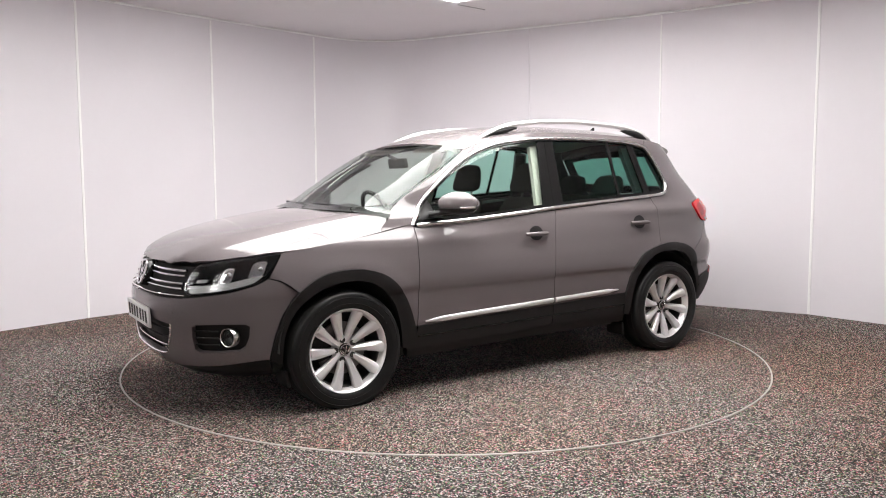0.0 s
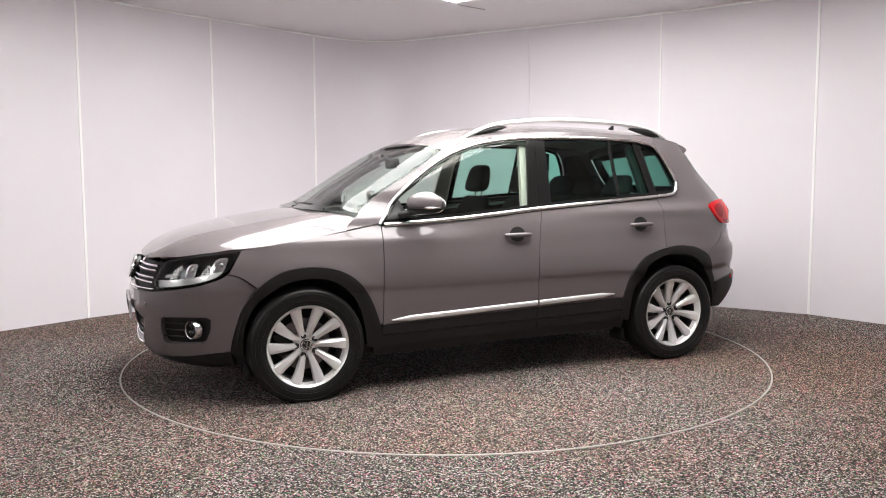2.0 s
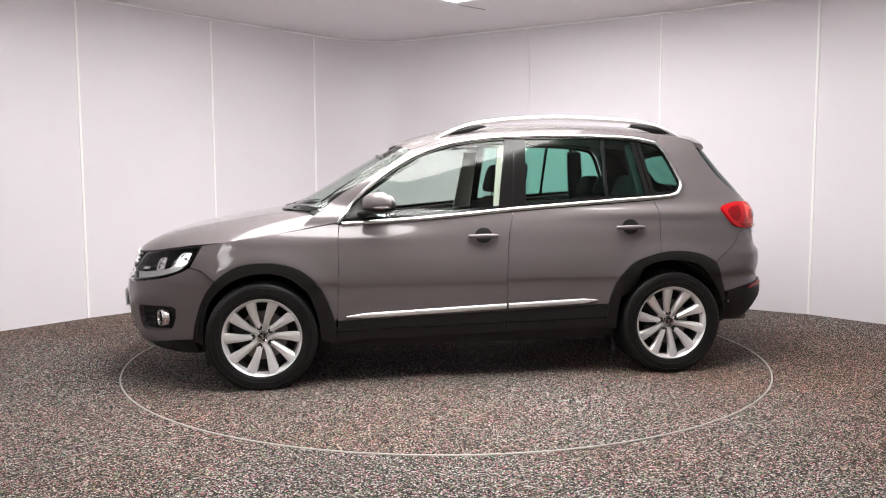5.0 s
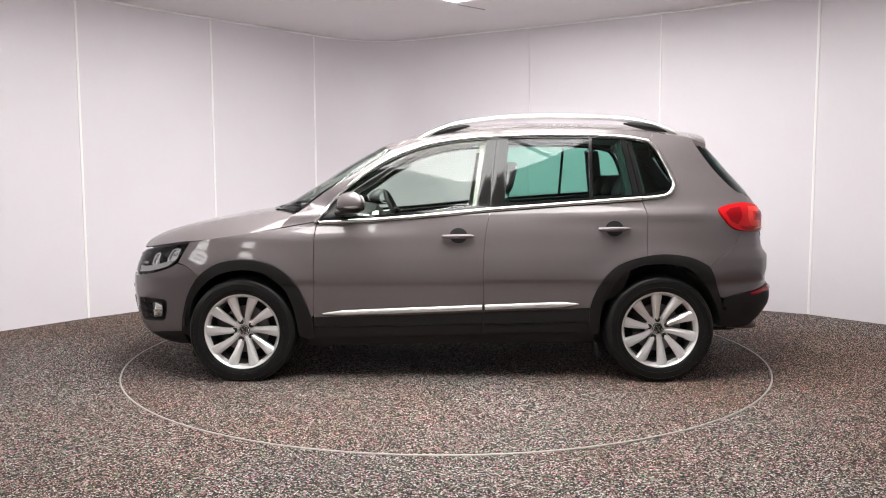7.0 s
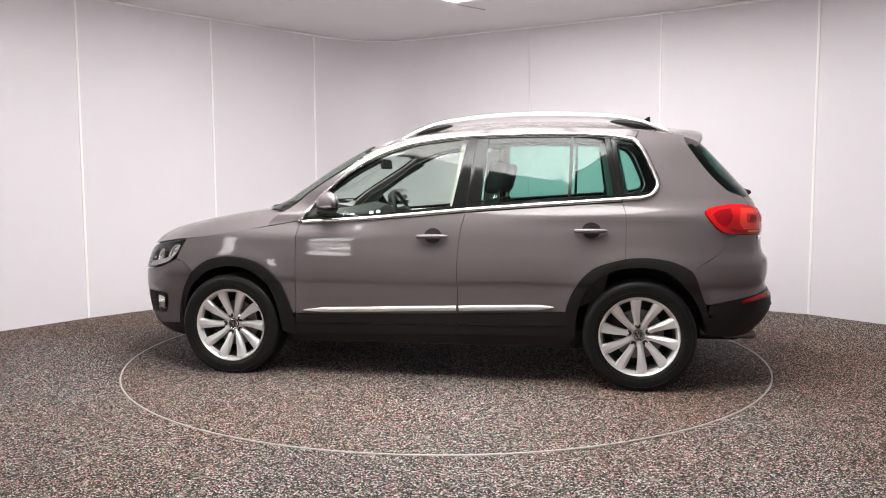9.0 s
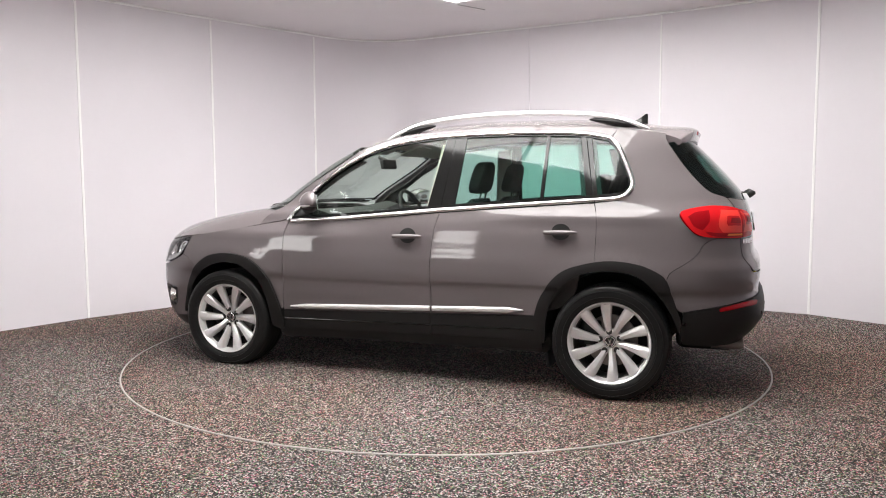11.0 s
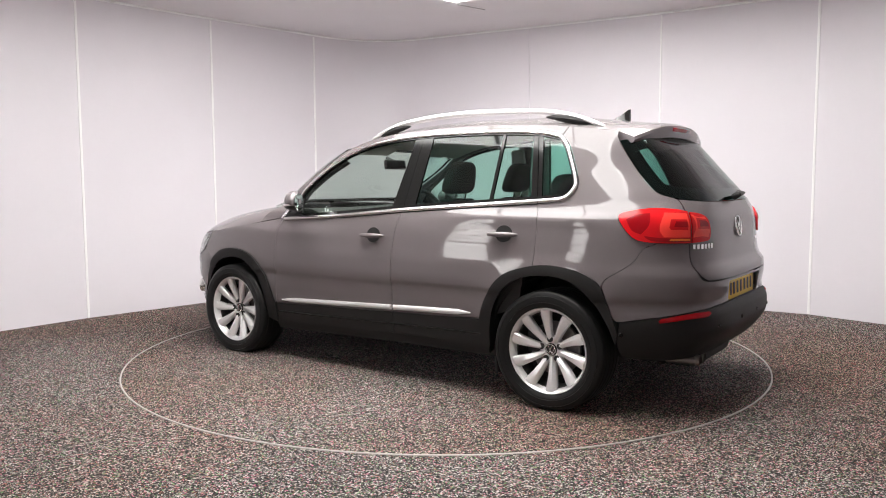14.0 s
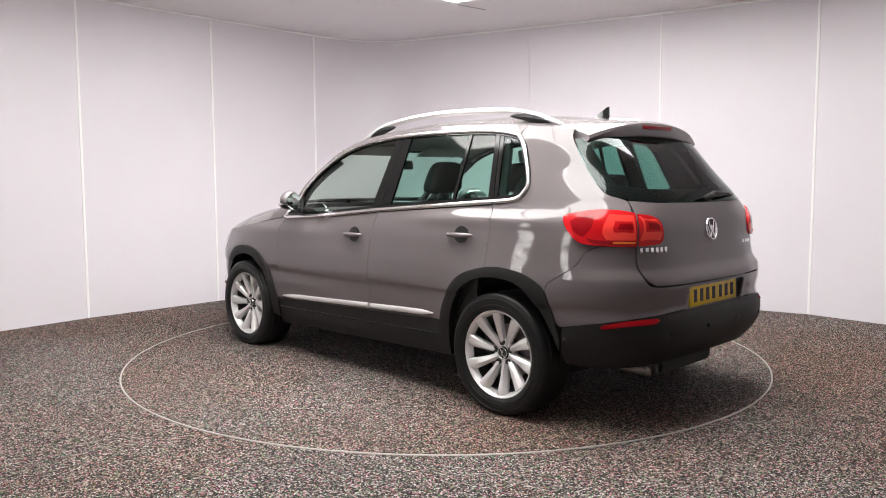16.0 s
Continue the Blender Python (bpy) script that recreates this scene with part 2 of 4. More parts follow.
def panel(name, loop, place, parent, mat, label="", holes=(), step=.03, gap=.002, lift=.0, depth=.014, side=1):
    """A curved sheet with folded edges: the flat outline laid on the surface place(u, v). side -1: the car's right."""
    loop = inset(loop, gap) if gap else list(loop)
    holes = [inset(h, -gap) if gap else list(h) for h in holes]
    co, edges = [], []
    for ring in (loop, *holes):
        k = len(co)
        co += [Vector(q) for q in ring]
        edges += [(k + i, k + (i + 1) % len(ring)) for i in range(len(ring))]
    rim = np.array([tuple(c) for c in co])
    lo, hi = rim.min(0), rim.max(0)
    us, vs = np.arange(lo[0] + step / 2, hi[0], step), np.arange(lo[1] + step / 2, hi[1], step)
    grid = np.array([(u, v) for v in vs for u in us]) if len(us) and len(vs) else np.zeros((0, 2))
    if len(grid):
        ok = inside(grid, loop)
        for h in holes:
            ok &= ~inside(grid, h)
        grid = grid[ok]
    if len(grid):
        ends = np.array([e for _, e in edges])
        a, d = rim[None], (rim[ends] - rim)[None]
        t = np.clip(((grid[:, None] - a) * d).sum(2) / np.maximum((d * d).sum(2), 1e-12), 0, 1)
        far = np.min(np.linalg.norm(grid[:, None] - a - d * t[..., None], axis=2), 1) > step * .4
        co += [Vector(q) for q in grid[far]]
    out = delaunay_2d_cdt(co, edges, [], 0, 1e-7)
    uv, tris = out[0], out[2]
    mid = np.array([np.mean([tuple(uv[i]) for i in t], 0) for t in tris])
    keep = inside(mid, loop)
    for h in holes:
        keep &= ~inside(mid, h)
    def area(t):
        a, b, c = (uv[i] for i in t)
        return abs((b.x - a.x) * (c.y - a.y) - (b.y - a.y) * (c.x - a.x))
    tris = [t for t, k in zip(tris, keep) if k and area(t) > step * step * .004]
    verts, norms, e = [], [], 1e-3
    for u, v in uv:
        c = place(u, v)
        n = (place(u + e, v) - place(u - e, v)).cross(place(u, v + e) - place(u, v - e))
        n = n.normalized() if n.length > 1e-12 else Vector((0, 0, 1))
        if n.dot(c - Vector((c.x * .75, 0, .75))) < 0:
            n = -n
        c = c + n * lift
        verts.append(Vector((c.x, c.y * side, c.z))), norms.append(Vector((n.x, n.y * side, n.z)))
    faces, count = [], {}
    for t in tris:
        a, b, c = (verts[i] for i in t)
        t = tuple(t) if (b - a).cross(c - a).dot(norms[t[0]] + norms[t[1]] + norms[t[2]]) > 0 else tuple(reversed(t))
        faces.append(t)
        for i in range(3):
            count[(t[i], t[(i + 1) % 3])] = 1
    loops = [norms[i] for t in faces for i in t]
    if depth:
        back = {}
        for a, b in count:
            if (b, a) in count:
                continue
            for i in (a, b):
                if i not in back:
                    back[i] = len(verts)
                    verts.append(verts[i] - norms[i] * depth)
            f = (b, a, back[a], back[b])
            faces.append(f)
            n = (verts[a] - verts[b]).cross(norms[a]).normalized()
            n = n if n.dot((verts[b] - verts[f[3]]).cross(verts[b] - verts[a])) else n
            q = [verts[i] for i in f]
            fn = (q[1] - q[0]).cross(q[3] - q[0])
            loops += [fn.normalized() if fn.length > 1e-12 else norms[a]] * 4
    me = bpy.data.meshes.new(name)
    me.from_pydata(verts, [], faces)
    me.materials.append(mat)
    me.shade_smooth()
    me.normals_split_custom_set(loops)
    ob = new(name, me)
    ob.parent = parent
    return tagged(ob, label) if label else ob


# ---- car body: one family of plan outlines, height by height ----
def curve(pairs):
    """A smooth function through (at, value) pairs (monotone cubic)."""
    xs = np.array([a for a, _ in pairs], float)
    ys = np.array([b for _, b in pairs], float)
    h = np.diff(xs)
    d = np.diff(ys) / h
    m = np.zeros(len(xs))
    m[0], m[-1] = d[0], d[-1]
    for i in range(1, len(xs) - 1):
        if d[i - 1] * d[i] > 0:
            w1, w2 = 2 * h[i] + h[i - 1], h[i] + 2 * h[i - 1]
            m[i] = (w1 + w2) / (w1 / d[i - 1] + w2 / d[i])

    def f(x):
        i = min(max(int(np.searchsorted(xs, x)) - 1, 0), len(xs) - 2)
        if x <= xs[0]:
            return float(ys[0] + m[0] * (x - xs[0]))
        if x >= xs[-1]:
            return float(ys[-1] + m[-1] * (x - xs[-1]))
        t = (x - xs[i]) / h[i]
        return float(ys[i] * (1 + 2 * t) * (1 - t) ** 2 + m[i] * h[i] * t * (1 - t) ** 2
                     + ys[i + 1] * t * t * (3 - 2 * t) + m[i + 1] * h[i] * t * t * (t - 1))
    return f


half_width = curve([(.18, .80), (.28, .838), (.36, .852), (.46, .860), (.53, .866), (.585, .8675), (.614, .8695), (.636, .8785), (.685, .881), (.75, .879),
                    (.85, .868), (.93, .858), (1.0, .842), (1.04, .828), (1.09, .805), (1.16, .780), (1.3, .733), (1.5, .655), (1.6, .612)])
nose = curve([(.18, 1.98), (.22, 2.10), (.29, 2.16), (.36, 2.185), (.45, 2.20), (.56, 2.21), (.65, 2.20), (.70, 2.185),
              (.78, 2.15), (.83, 2.11), (.88, 2.05), (.97, 1.98), (1.03, 1.75), (1.06, 1.42), (1.087, 1.20), (1.2, .945), (1.354, .685),
              (1.49, .436), (1.56, .285), (1.62, .12)])
nose_mid = curve([(.2, .9), (.95, .9), (1.03, .75), (1.085, .05), (1.2, -.14), (1.6, -.6)])
nose_square = curve([(.2, 3.0), (.95, 3.0), (1.08, 4.0), (1.47, 8.0), (1.6, 8.0)])
tail = curve([(.22, -1.88), (.33, -2.03), (.42, -2.105), (.48, -2.130), (.55, -2.126), (.585, -2.104), (.62, -2.094), (.70, -2.104),
              (.765, -2.102), (.82, -2.068), (.88, -2.060), (1.0, -2.052), (1.1, -2.027), (1.15, -2.005), (1.3, -1.885), (1.48, -1.71), (1.6, -1.58)])
tail_square = curve([(.3, 4.4), (.5, 4.5), (.75, 4.7), (.9, 4.6), (1.05, 4.9), (1.15, 4.3), (1.3, 4.0), (1.5, 5.0)])
TAIL_MID = -.8


def ease(a, b, v):
    t = min(1.0, max(0.0, (v - a) / (b - a)))
    return t * t * (3 - 2 * t)


def waist(x, y, z):
    """How far the shoulder draws in beside the bonnet and the front pillars."""
    return .046 * ease(.0, .9, x) * ease(.89, 1.0, z) * (1 - ease(1.06, 1.25, z)) * (abs(y) / half_width(z)) ** 4


def flare(x, y, z):
    """How far the sides swell round the wheel arches and along the rear shoulder."""
    d = math.hypot(abs(x) - 1.295, z - .345)
    arch = .011 * math.exp(-((d - .43) / .07) ** 2) * ease(.30, .45, z)
    shoulder = .015 * ease(.3, 1.0, -x) * (1 - ease(1.45, 1.75, -x)) * math.exp(-((z - 1.045) / .042) ** 2)
    return (arch + shoulder) * (abs(y) / half_width(z)) ** 4


def fill(x, y, z):
    """Below 1 inside the body, above 1 outside."""
    f = abs(y) / half_width(z)
    mid = nose_mid(z)
    if x > mid:
        n = nose_square(z)
        return (((x - mid) / (nose(z) - mid)) ** n + f ** n) ** (1 / n)
    if x < TAIL_MID:
        n = tail_square(z)
        return (((TAIL_MID - x) / (TAIL_MID - tail(z))) ** n + f ** n) ** (1 / n)
    return f


def side_y(x, z):
    y = plain_y(x, z)
    return y - waist(x, y, z) + flare(x, y, z)


def plain_y(x, z):
    mid = nose_mid(z)
    w = half_width(z)
    if x > mid:
        n = nose_square(z)
        return w * max(0.0, 1 - min(1, (x - mid) / (nose(z) - mid)) ** n) ** (1 / n)
    if x < TAIL_MID:
        n = tail_square(z)
        return w * max(0.0, 1 - min(1, (TAIL_MID - x) / (TAIL_MID - tail(z))) ** n) ** (1 / n)
    return w


def side_point(x, z):
    return Vector((x, side_y(x, z), z))


def nose_point(turn, z):
    """turn: radians round the front, 0 straight ahead, positive to the car's left."""
    mid, n, a, b = nose_mid(z), nose_square(z), nose(z), half_width(z)
    c, s = abs(math.cos(turn)), abs(math.sin(turn))
    r = ((c / (a - mid)) ** n + (s / b) ** n) ** (-1 / n)
    x, y = mid + r * math.cos(turn), r * math.sin(turn)
    return Vector((x, y - math.copysign(waist(x, y, z) - flare(x, y, z), y), z))


def nose_turn(x, z):
    return math.atan2(plain_y(x, z), x - nose_mid(z))


def tail_turn(x, z):
    return math.atan2(plain_y(x, z), TAIL_MID - x)


def tail_point(turn, z):
    """turn: radians round the rear, 0 straight back, positive to the car's left."""
    n, a, b = tail_square(z), TAIL_MID - tail(z), half_width(z)
    c, s = abs(math.cos(turn)), abs(math.sin(turn))
    r = ((c / a) ** n + (s / b) ** n) ** (-1 / n)
    x, y = TAIL_MID - r * math.cos(turn), r * math.sin(turn)
    return Vector((x, y + math.copysign(flare(x, y, z), y), z))


bonnet_line = curve([(1.0, 1.10), (1.16, 1.085), (1.435, 1.046), (1.75, .985), (1.9, .945), (2.012, .897), (2.10, .838), (2.15, .785), (2.2, .7)])
bonnet_crease = curve([(1.0, .60), (1.6, .50), (2.15, .34)])


bonnet_edge_y = curve([(1.0, .806), (1.058, .811), (1.2, .819), (1.35, .820), (1.645, .776), (1.813, .708), (1.955, .609), (2.045, .498), (2.09, .375), (2.121, .27), (2.2, .26)])
bonnet_edge_z = curve([(1.0, .972), (1.058, .965), (1.2, .944), (1.35, .922), (1.645, .877), (1.813, .855), (1.955, .832), (2.045, .818), (2.121, .810), (2.2, .77)])


def bonnet_point(x, y):
    """A flat dome inside a crease, falling to the wing's and the lamps' upper edge."""
    w = bonnet_edge_y(x)
    s, k = abs(y) / w, min(.85, bonnet_crease(x) / w)
    fall = max(0.0, bonnet_line(x) - bonnet_edge_z(x))
    return Vector((x, y, bonnet_line(x) - fall * (.33 * s * s + .67 * (max(0.0, s - k) / (1 - k)) ** 2.1)))


roof_line = curve([(.5, 1.475), (.46, 1.50), (.3, 1.558), (.0, 1.622), (-.5, 1.655), (-1.0, 1.648), (-1.5, 1.60), (-1.7, 1.565)][::-1])
roof_edge = curve([(.5, 1.40), (.36, 1.455), (.13, 1.525), (-.12, 1.56), (-.6, 1.583), (-1.1, 1.57), (-1.5, 1.53), (-1.7, 1.50)][::-1])


def roof_point(x, v):
    """v: -1 to 1 across the roof."""
    e = roof_edge(x)
    return Vector((x, v * side_y(x, e), e + (roof_line(x) - e) * (1 - abs(v) ** 2.4)))

# ---- room ----
def structure(name, bm, mat, label, smooth=False):
    return tagged(part(name, bm, mat, None, label, smooth), kind="structure")


def wall_plan():
    """The way of the booth's wall, from behind the camera round the back and forth again, with its joints."""
    s3, bend, s4 = Vector((-1.50, 3.36)), Vector((-.92, 3.96)), Vector((-.33, 3.66))
    way = [Vector(q) for q in ((-4.9, -8.2), (-5.3, -1.3), (-3.77, .77), (-3.31, 1.41), (-2.40, 2.42))]
    for i in range(15):
        t = i / 14
        way.append(s3 * (1 - t) ** 2 + bend * 2 * t * (1 - t) + s4 * t * t)
    way += [Vector(q) for q in ((.93, 2.97), (2.18, 2.27), (3.38, 1.46), (3.82, .91), (5.3, -1.1), (4.9, -8.2))]
    return way


WAY = wall_plan()


def build_walls():
    n = len(WAY)
    out = []
    for i, q in enumerate(WAY):
        a = (WAY[i] - WAY[i - 1]).normalized() if i else (WAY[1] - WAY[0]).normalized()
        b = (WAY[i + 1] - WAY[i]).normalized() if i < n - 1 else a
        d = (a + b).normalized()
        out.append(Vector((-d.y, d.x)))
    bm = bmesh.new()
    rows = [[bm.verts.new((q.x + o.x * k, q.y + o.y * k, z)) for q, o in zip(WAY, out)]
            for k, z in ((0, -.02), (0, CEILING), (.1, CEILING), (.1, -.02))]
    for j in range(4):
        for i in range(n - 1):
            bm.faces.new((rows[j][i], rows[j][i + 1], rows[(j + 1) % 4][i + 1], rows[(j + 1) % 4][i]))
    bm.faces.new([r[0] for r in rows]), bm.faces.new([r[-1] for r in rows])
    wall = structure("wall_back", bm, WALL, "smooth white booth wall bending round the turntable")
    wall.data.shade_smooth()
    wall.data.set_sharp_from_angle(angle=radians(20))
    bm = box(10.0, .1, CEILING, Matrix.Translation((0, -8.25, CEILING / 2)))
    structure("wall_front", bm, WALL, "plain white wall closing the booth")
    # joint strips
    for x, y, wide in ((-3.31, 1.41, .022), (-2.40, 2.42, .020), (-1.50, 3.36, .022), (.93, 2.97, .010), (2.18, 2.27, .016), (3.38, 1.46, .022)):
        k = min(range(len(WAY)), key=lambda i: (WAY[i] - Vector((x, y))).length)
        d = (WAY[min(k + 1, n - 1)] - WAY[max(k - 1, 0)]).normalized()
        turn = math.degrees(math.atan2(d.y, d.x))
        m = Matrix.Translation((x + d.y * .002, y - d.x * .002, (CEILING - .03) / 2)) @ pose(0, 0, 0, 0, 0, turn)
        bm = box(wide, .012, CEILING - .034, m, .003)
        structure("wall_joint_strip", bm, TRIM_WHITE if wide > .012 else WALL, "narrow white cover strip on a wall joint")


def build_trim():
    """A small white bead where wall and ceiling meet."""
    bm = bmesh.new()
    pts = [Vector((q.x, q.y, CEILING - .012)) for q in WAY[3:-2]]
    tube(pts, .012, 6, bm=bm)
    structure("trim", bm, TRIM_WHITE, "white bead between wall and ceiling", True)


def build_floor():
    bm = bmesh.new()
    k = 128
    inner = [bm.verts.new((2.247 * math.cos(2 * math.pi * i / k), 2.247 * math.sin(2 * math.pi * i / k), 0)) for i in range(k)]
    outer = [bm.verts.new((9.5 * math.cos(2 * math.pi * i / k), 9.5 * math.sin(2 * math.pi * i / k), 0)) for i in range(k)]
    low = [bm.verts.new((v.co.x, v.co.y, -.05)) for v in inner]
    for i in range(k):
        j = (i + 1) % k
        bm.faces.new((inner[i], inner[j], outer[j], outer[i])), bm.faces.new((inner[j], inner[i], low[i], low[j]))
    structure("floor", bm, FLOOR, "speckled dark grey rubber chip floor")


def build_ceiling():
    bm = box(13, 14, .1, Matrix.Translation((0, -2, CEILING + .05)))
    structure("ceiling", bm, CEIL, "plain off-white ceiling boards")
    bm = box(.35, .006, .006, Matrix.Translation((.265, 2.0, CEILING - .002)) @ pose(0, 0, 0, 0, 0, 40))
    structure("ceiling_joint", bm, JOINT, "thin grey open joint in the ceiling")


def build_light_box(centre, size, turn):
    """A large square light box, flush under the ceiling, in nine diffuser sheets."""
    root = new("ceiling_light")
    root.matrix_world = pose(centre[0], centre[1], CEILING, 0, 0, turn)
    tagged(root, "large square white light box under the ceiling", "ceiling light")
    cell = size / 3
    for i in range(3):
        for j in range(3):
            m = Matrix.Translation(((i - 1) * cell, (j - 1) * cell, -.03))
            part("diffuser", box(cell - .04, cell - .04, .01, m), GLOW, root, "glowing white diffuser sheet", False)
    for i in range(4):
        a = (i - 1.5) * cell
        # outer bars glow as an added fill to brighten the ceiling round the box
        edge = abs(i - 1.5) > 1
        part("fill_edge" if edge else "bar", box(.04, size + .02, .05, Matrix.Translation((a, 0, -.026)), .003), GLOW if edge else TRIM_WHITE, root)
        for j in range(3):
            part("fill_edge" if edge else "bar", box(cell - .04, .04, .05, Matrix.Translation(((j - 1) * cell, a, -.026)), .003), GLOW if edge else TRIM_WHITE, root)
    return root


def build_turntable():
    root = new("turntable")
    tagged(root, "round floor turntable covered in speckled rubber chips", "turntable")
    bm = lathe([(.001, 0), (1.0, 0), (2.236, 0), (2.236, -.04), (.001, -.04)], pose(0, 0, 0, 90, 0, 0), 128)
    part("deck", bm, FLOOR, root, smooth=False)
    bm = bmesh.new()
    k = 160
    prof = ((2.2365, -.03), (2.2365, .003), (2.239, .005), (2.2435, .005), (2.246, .003), (2.246, -.03))
    rings = [[bm.verts.new((r * math.cos(2 * math.pi * i / k), r * math.sin(2 * math.pi * i / k), z)) for i in range(k)] for r, z in prof]
    for a, b in zip(rings, rings[1:]):
        for i in range(k):
            bm.faces.new((a[i], a[(i + 1) % k], b[(i + 1) % k], b[i]))
    part("edge_ring", bm, RING, root, "thin pale metal edge ring")
    return root


def build_studio_light(x, y, turn):
    """A floor-standing light bank beside the camera, out of its view: five tubes between louvres in a white case."""
    root = new("studio_light")
    root.matrix_world = pose(x, y, 0, 0, 0, turn)
    tagged(root, "white upright light bank with horizontal tubes beside the turntable", "studio light", "light banks beside the turntable")
    part("case", box(.54, .10, 1.15, pose(0, -.06, 1.75), .02), TRIM_WHITE, root)
    for i in range(5):
        z = 1.30 + i * .225
        part("tube", box(.46, .04, .15, pose(0, .02, z), .015), TUBE_GLOW, root, "glowing white tube")
        part("louvre", box(.50, .06, .012, pose(0, .03, z + .1125), .003), TRIM_WHITE, root)
    part("post", tube([(0, -.08, .03), (0, -.08, 1.25)], .025, 12), STEEL, root)
    part("foot", box(.6, .5, .03, pose(0, -.08, .015), .008), STEEL, root)
    return root


build_walls()
build_studio_light(-2.7, -4.15, -38)
build_studio_light(-3.7, -2.6, -62)
build_trim()
build_floor()
build_ceiling()
build_light_box((.11, -.72), 3.24, 45)
table = build_turntable()


# ---- the car: x forward, y to its left, z up from the ground between the wheels ----
# lines of its side, as (x, z)
BELT = [(.815, 1.004), (.337, 1.034), (-.248, 1.085), (-.719, 1.118), (-1.193, 1.150), (-1.335, 1.163)]
TOP = [(.832, 1.010), (.694, 1.172), (.519, 1.312), (.342, 1.414), (.128, 1.486), (-.123, 1.523), (-.338, 1.536), (-.623, 1.541),
       (-.908, 1.537), (-1.121, 1.524), (-1.262, 1.497)]
BACK = [(-1.262, 1.497), (-1.312, 1.440), (-1.362, 1.340), (-1.402, 1.236), (-1.385, 1.185), (-1.335, 1.163)]
GAP_A = [(.832, 1.003), (.842, .90), (.842, .73), (.850, .42)]
GAP_B = [(-.252, 1.056), (-.222, .92), (-.206, .70), (-.211, .55), (-.208, .438)]
GAP_C = [(-1.194, 1.124), (-1.214, 1.06), (-1.219, .97), (-1.216, .785)]
ARCH_F = [(.866, .40), (.908, .52), (.968, .632), (1.06, .716), (1.17, .757), (1.304, .768), (1.45, .742), (1.574, .660)]
ARCH_FN = [(1.574, .660), (1.649, .548), (1.695, .41), (1.715, .30)]
ARCH_R = [(-.868, .462), (-.922, .607), (-1.023, .722), (-1.162, .776), (-1.216, .785)]
ARCH_RN = [(-1.216, .785), (-1.310, .797), (-1.460, .780), (-1.565, .738), (-1.612, .690)]
ROOF_SIDE = [(x, roof_edge(x)) for x in (.375, .13, -.12, -.6, -1.1, -1.30)]
LAMP_EDGE = [(.479, 1.087), (.526, 1.099), (.61, 1.105), (.70, 1.087), (.738, 1.060), (.720, .990), (.684, .945), (.617, .931), (.486, .928)]
GLASS_EDGE = [(.644, 1.468), (.603, 1.308), (.572, 1.209), (.548, 1.177), (.487, 1.158), (.344, 1.142), (0, 1.137)]
SCREEN_SIDE = [(.375, roof_edge(.375)), (.522, 1.352), (.755, 1.212), (.905, 1.104), (.952, 1.066)]


def half_outline(*paths, step=.03):
    return outline(*paths, step=step, closed=False)


def rev(q):
    return list(reversed(q))


def shifted(q, dx, dz):
    return [(a + dx, b + dz) for a, b in q]


def strip_z(x):
    return .466 - .0385 * (x + .216) if x > -.216 else .466 - .036 * (x + .216)


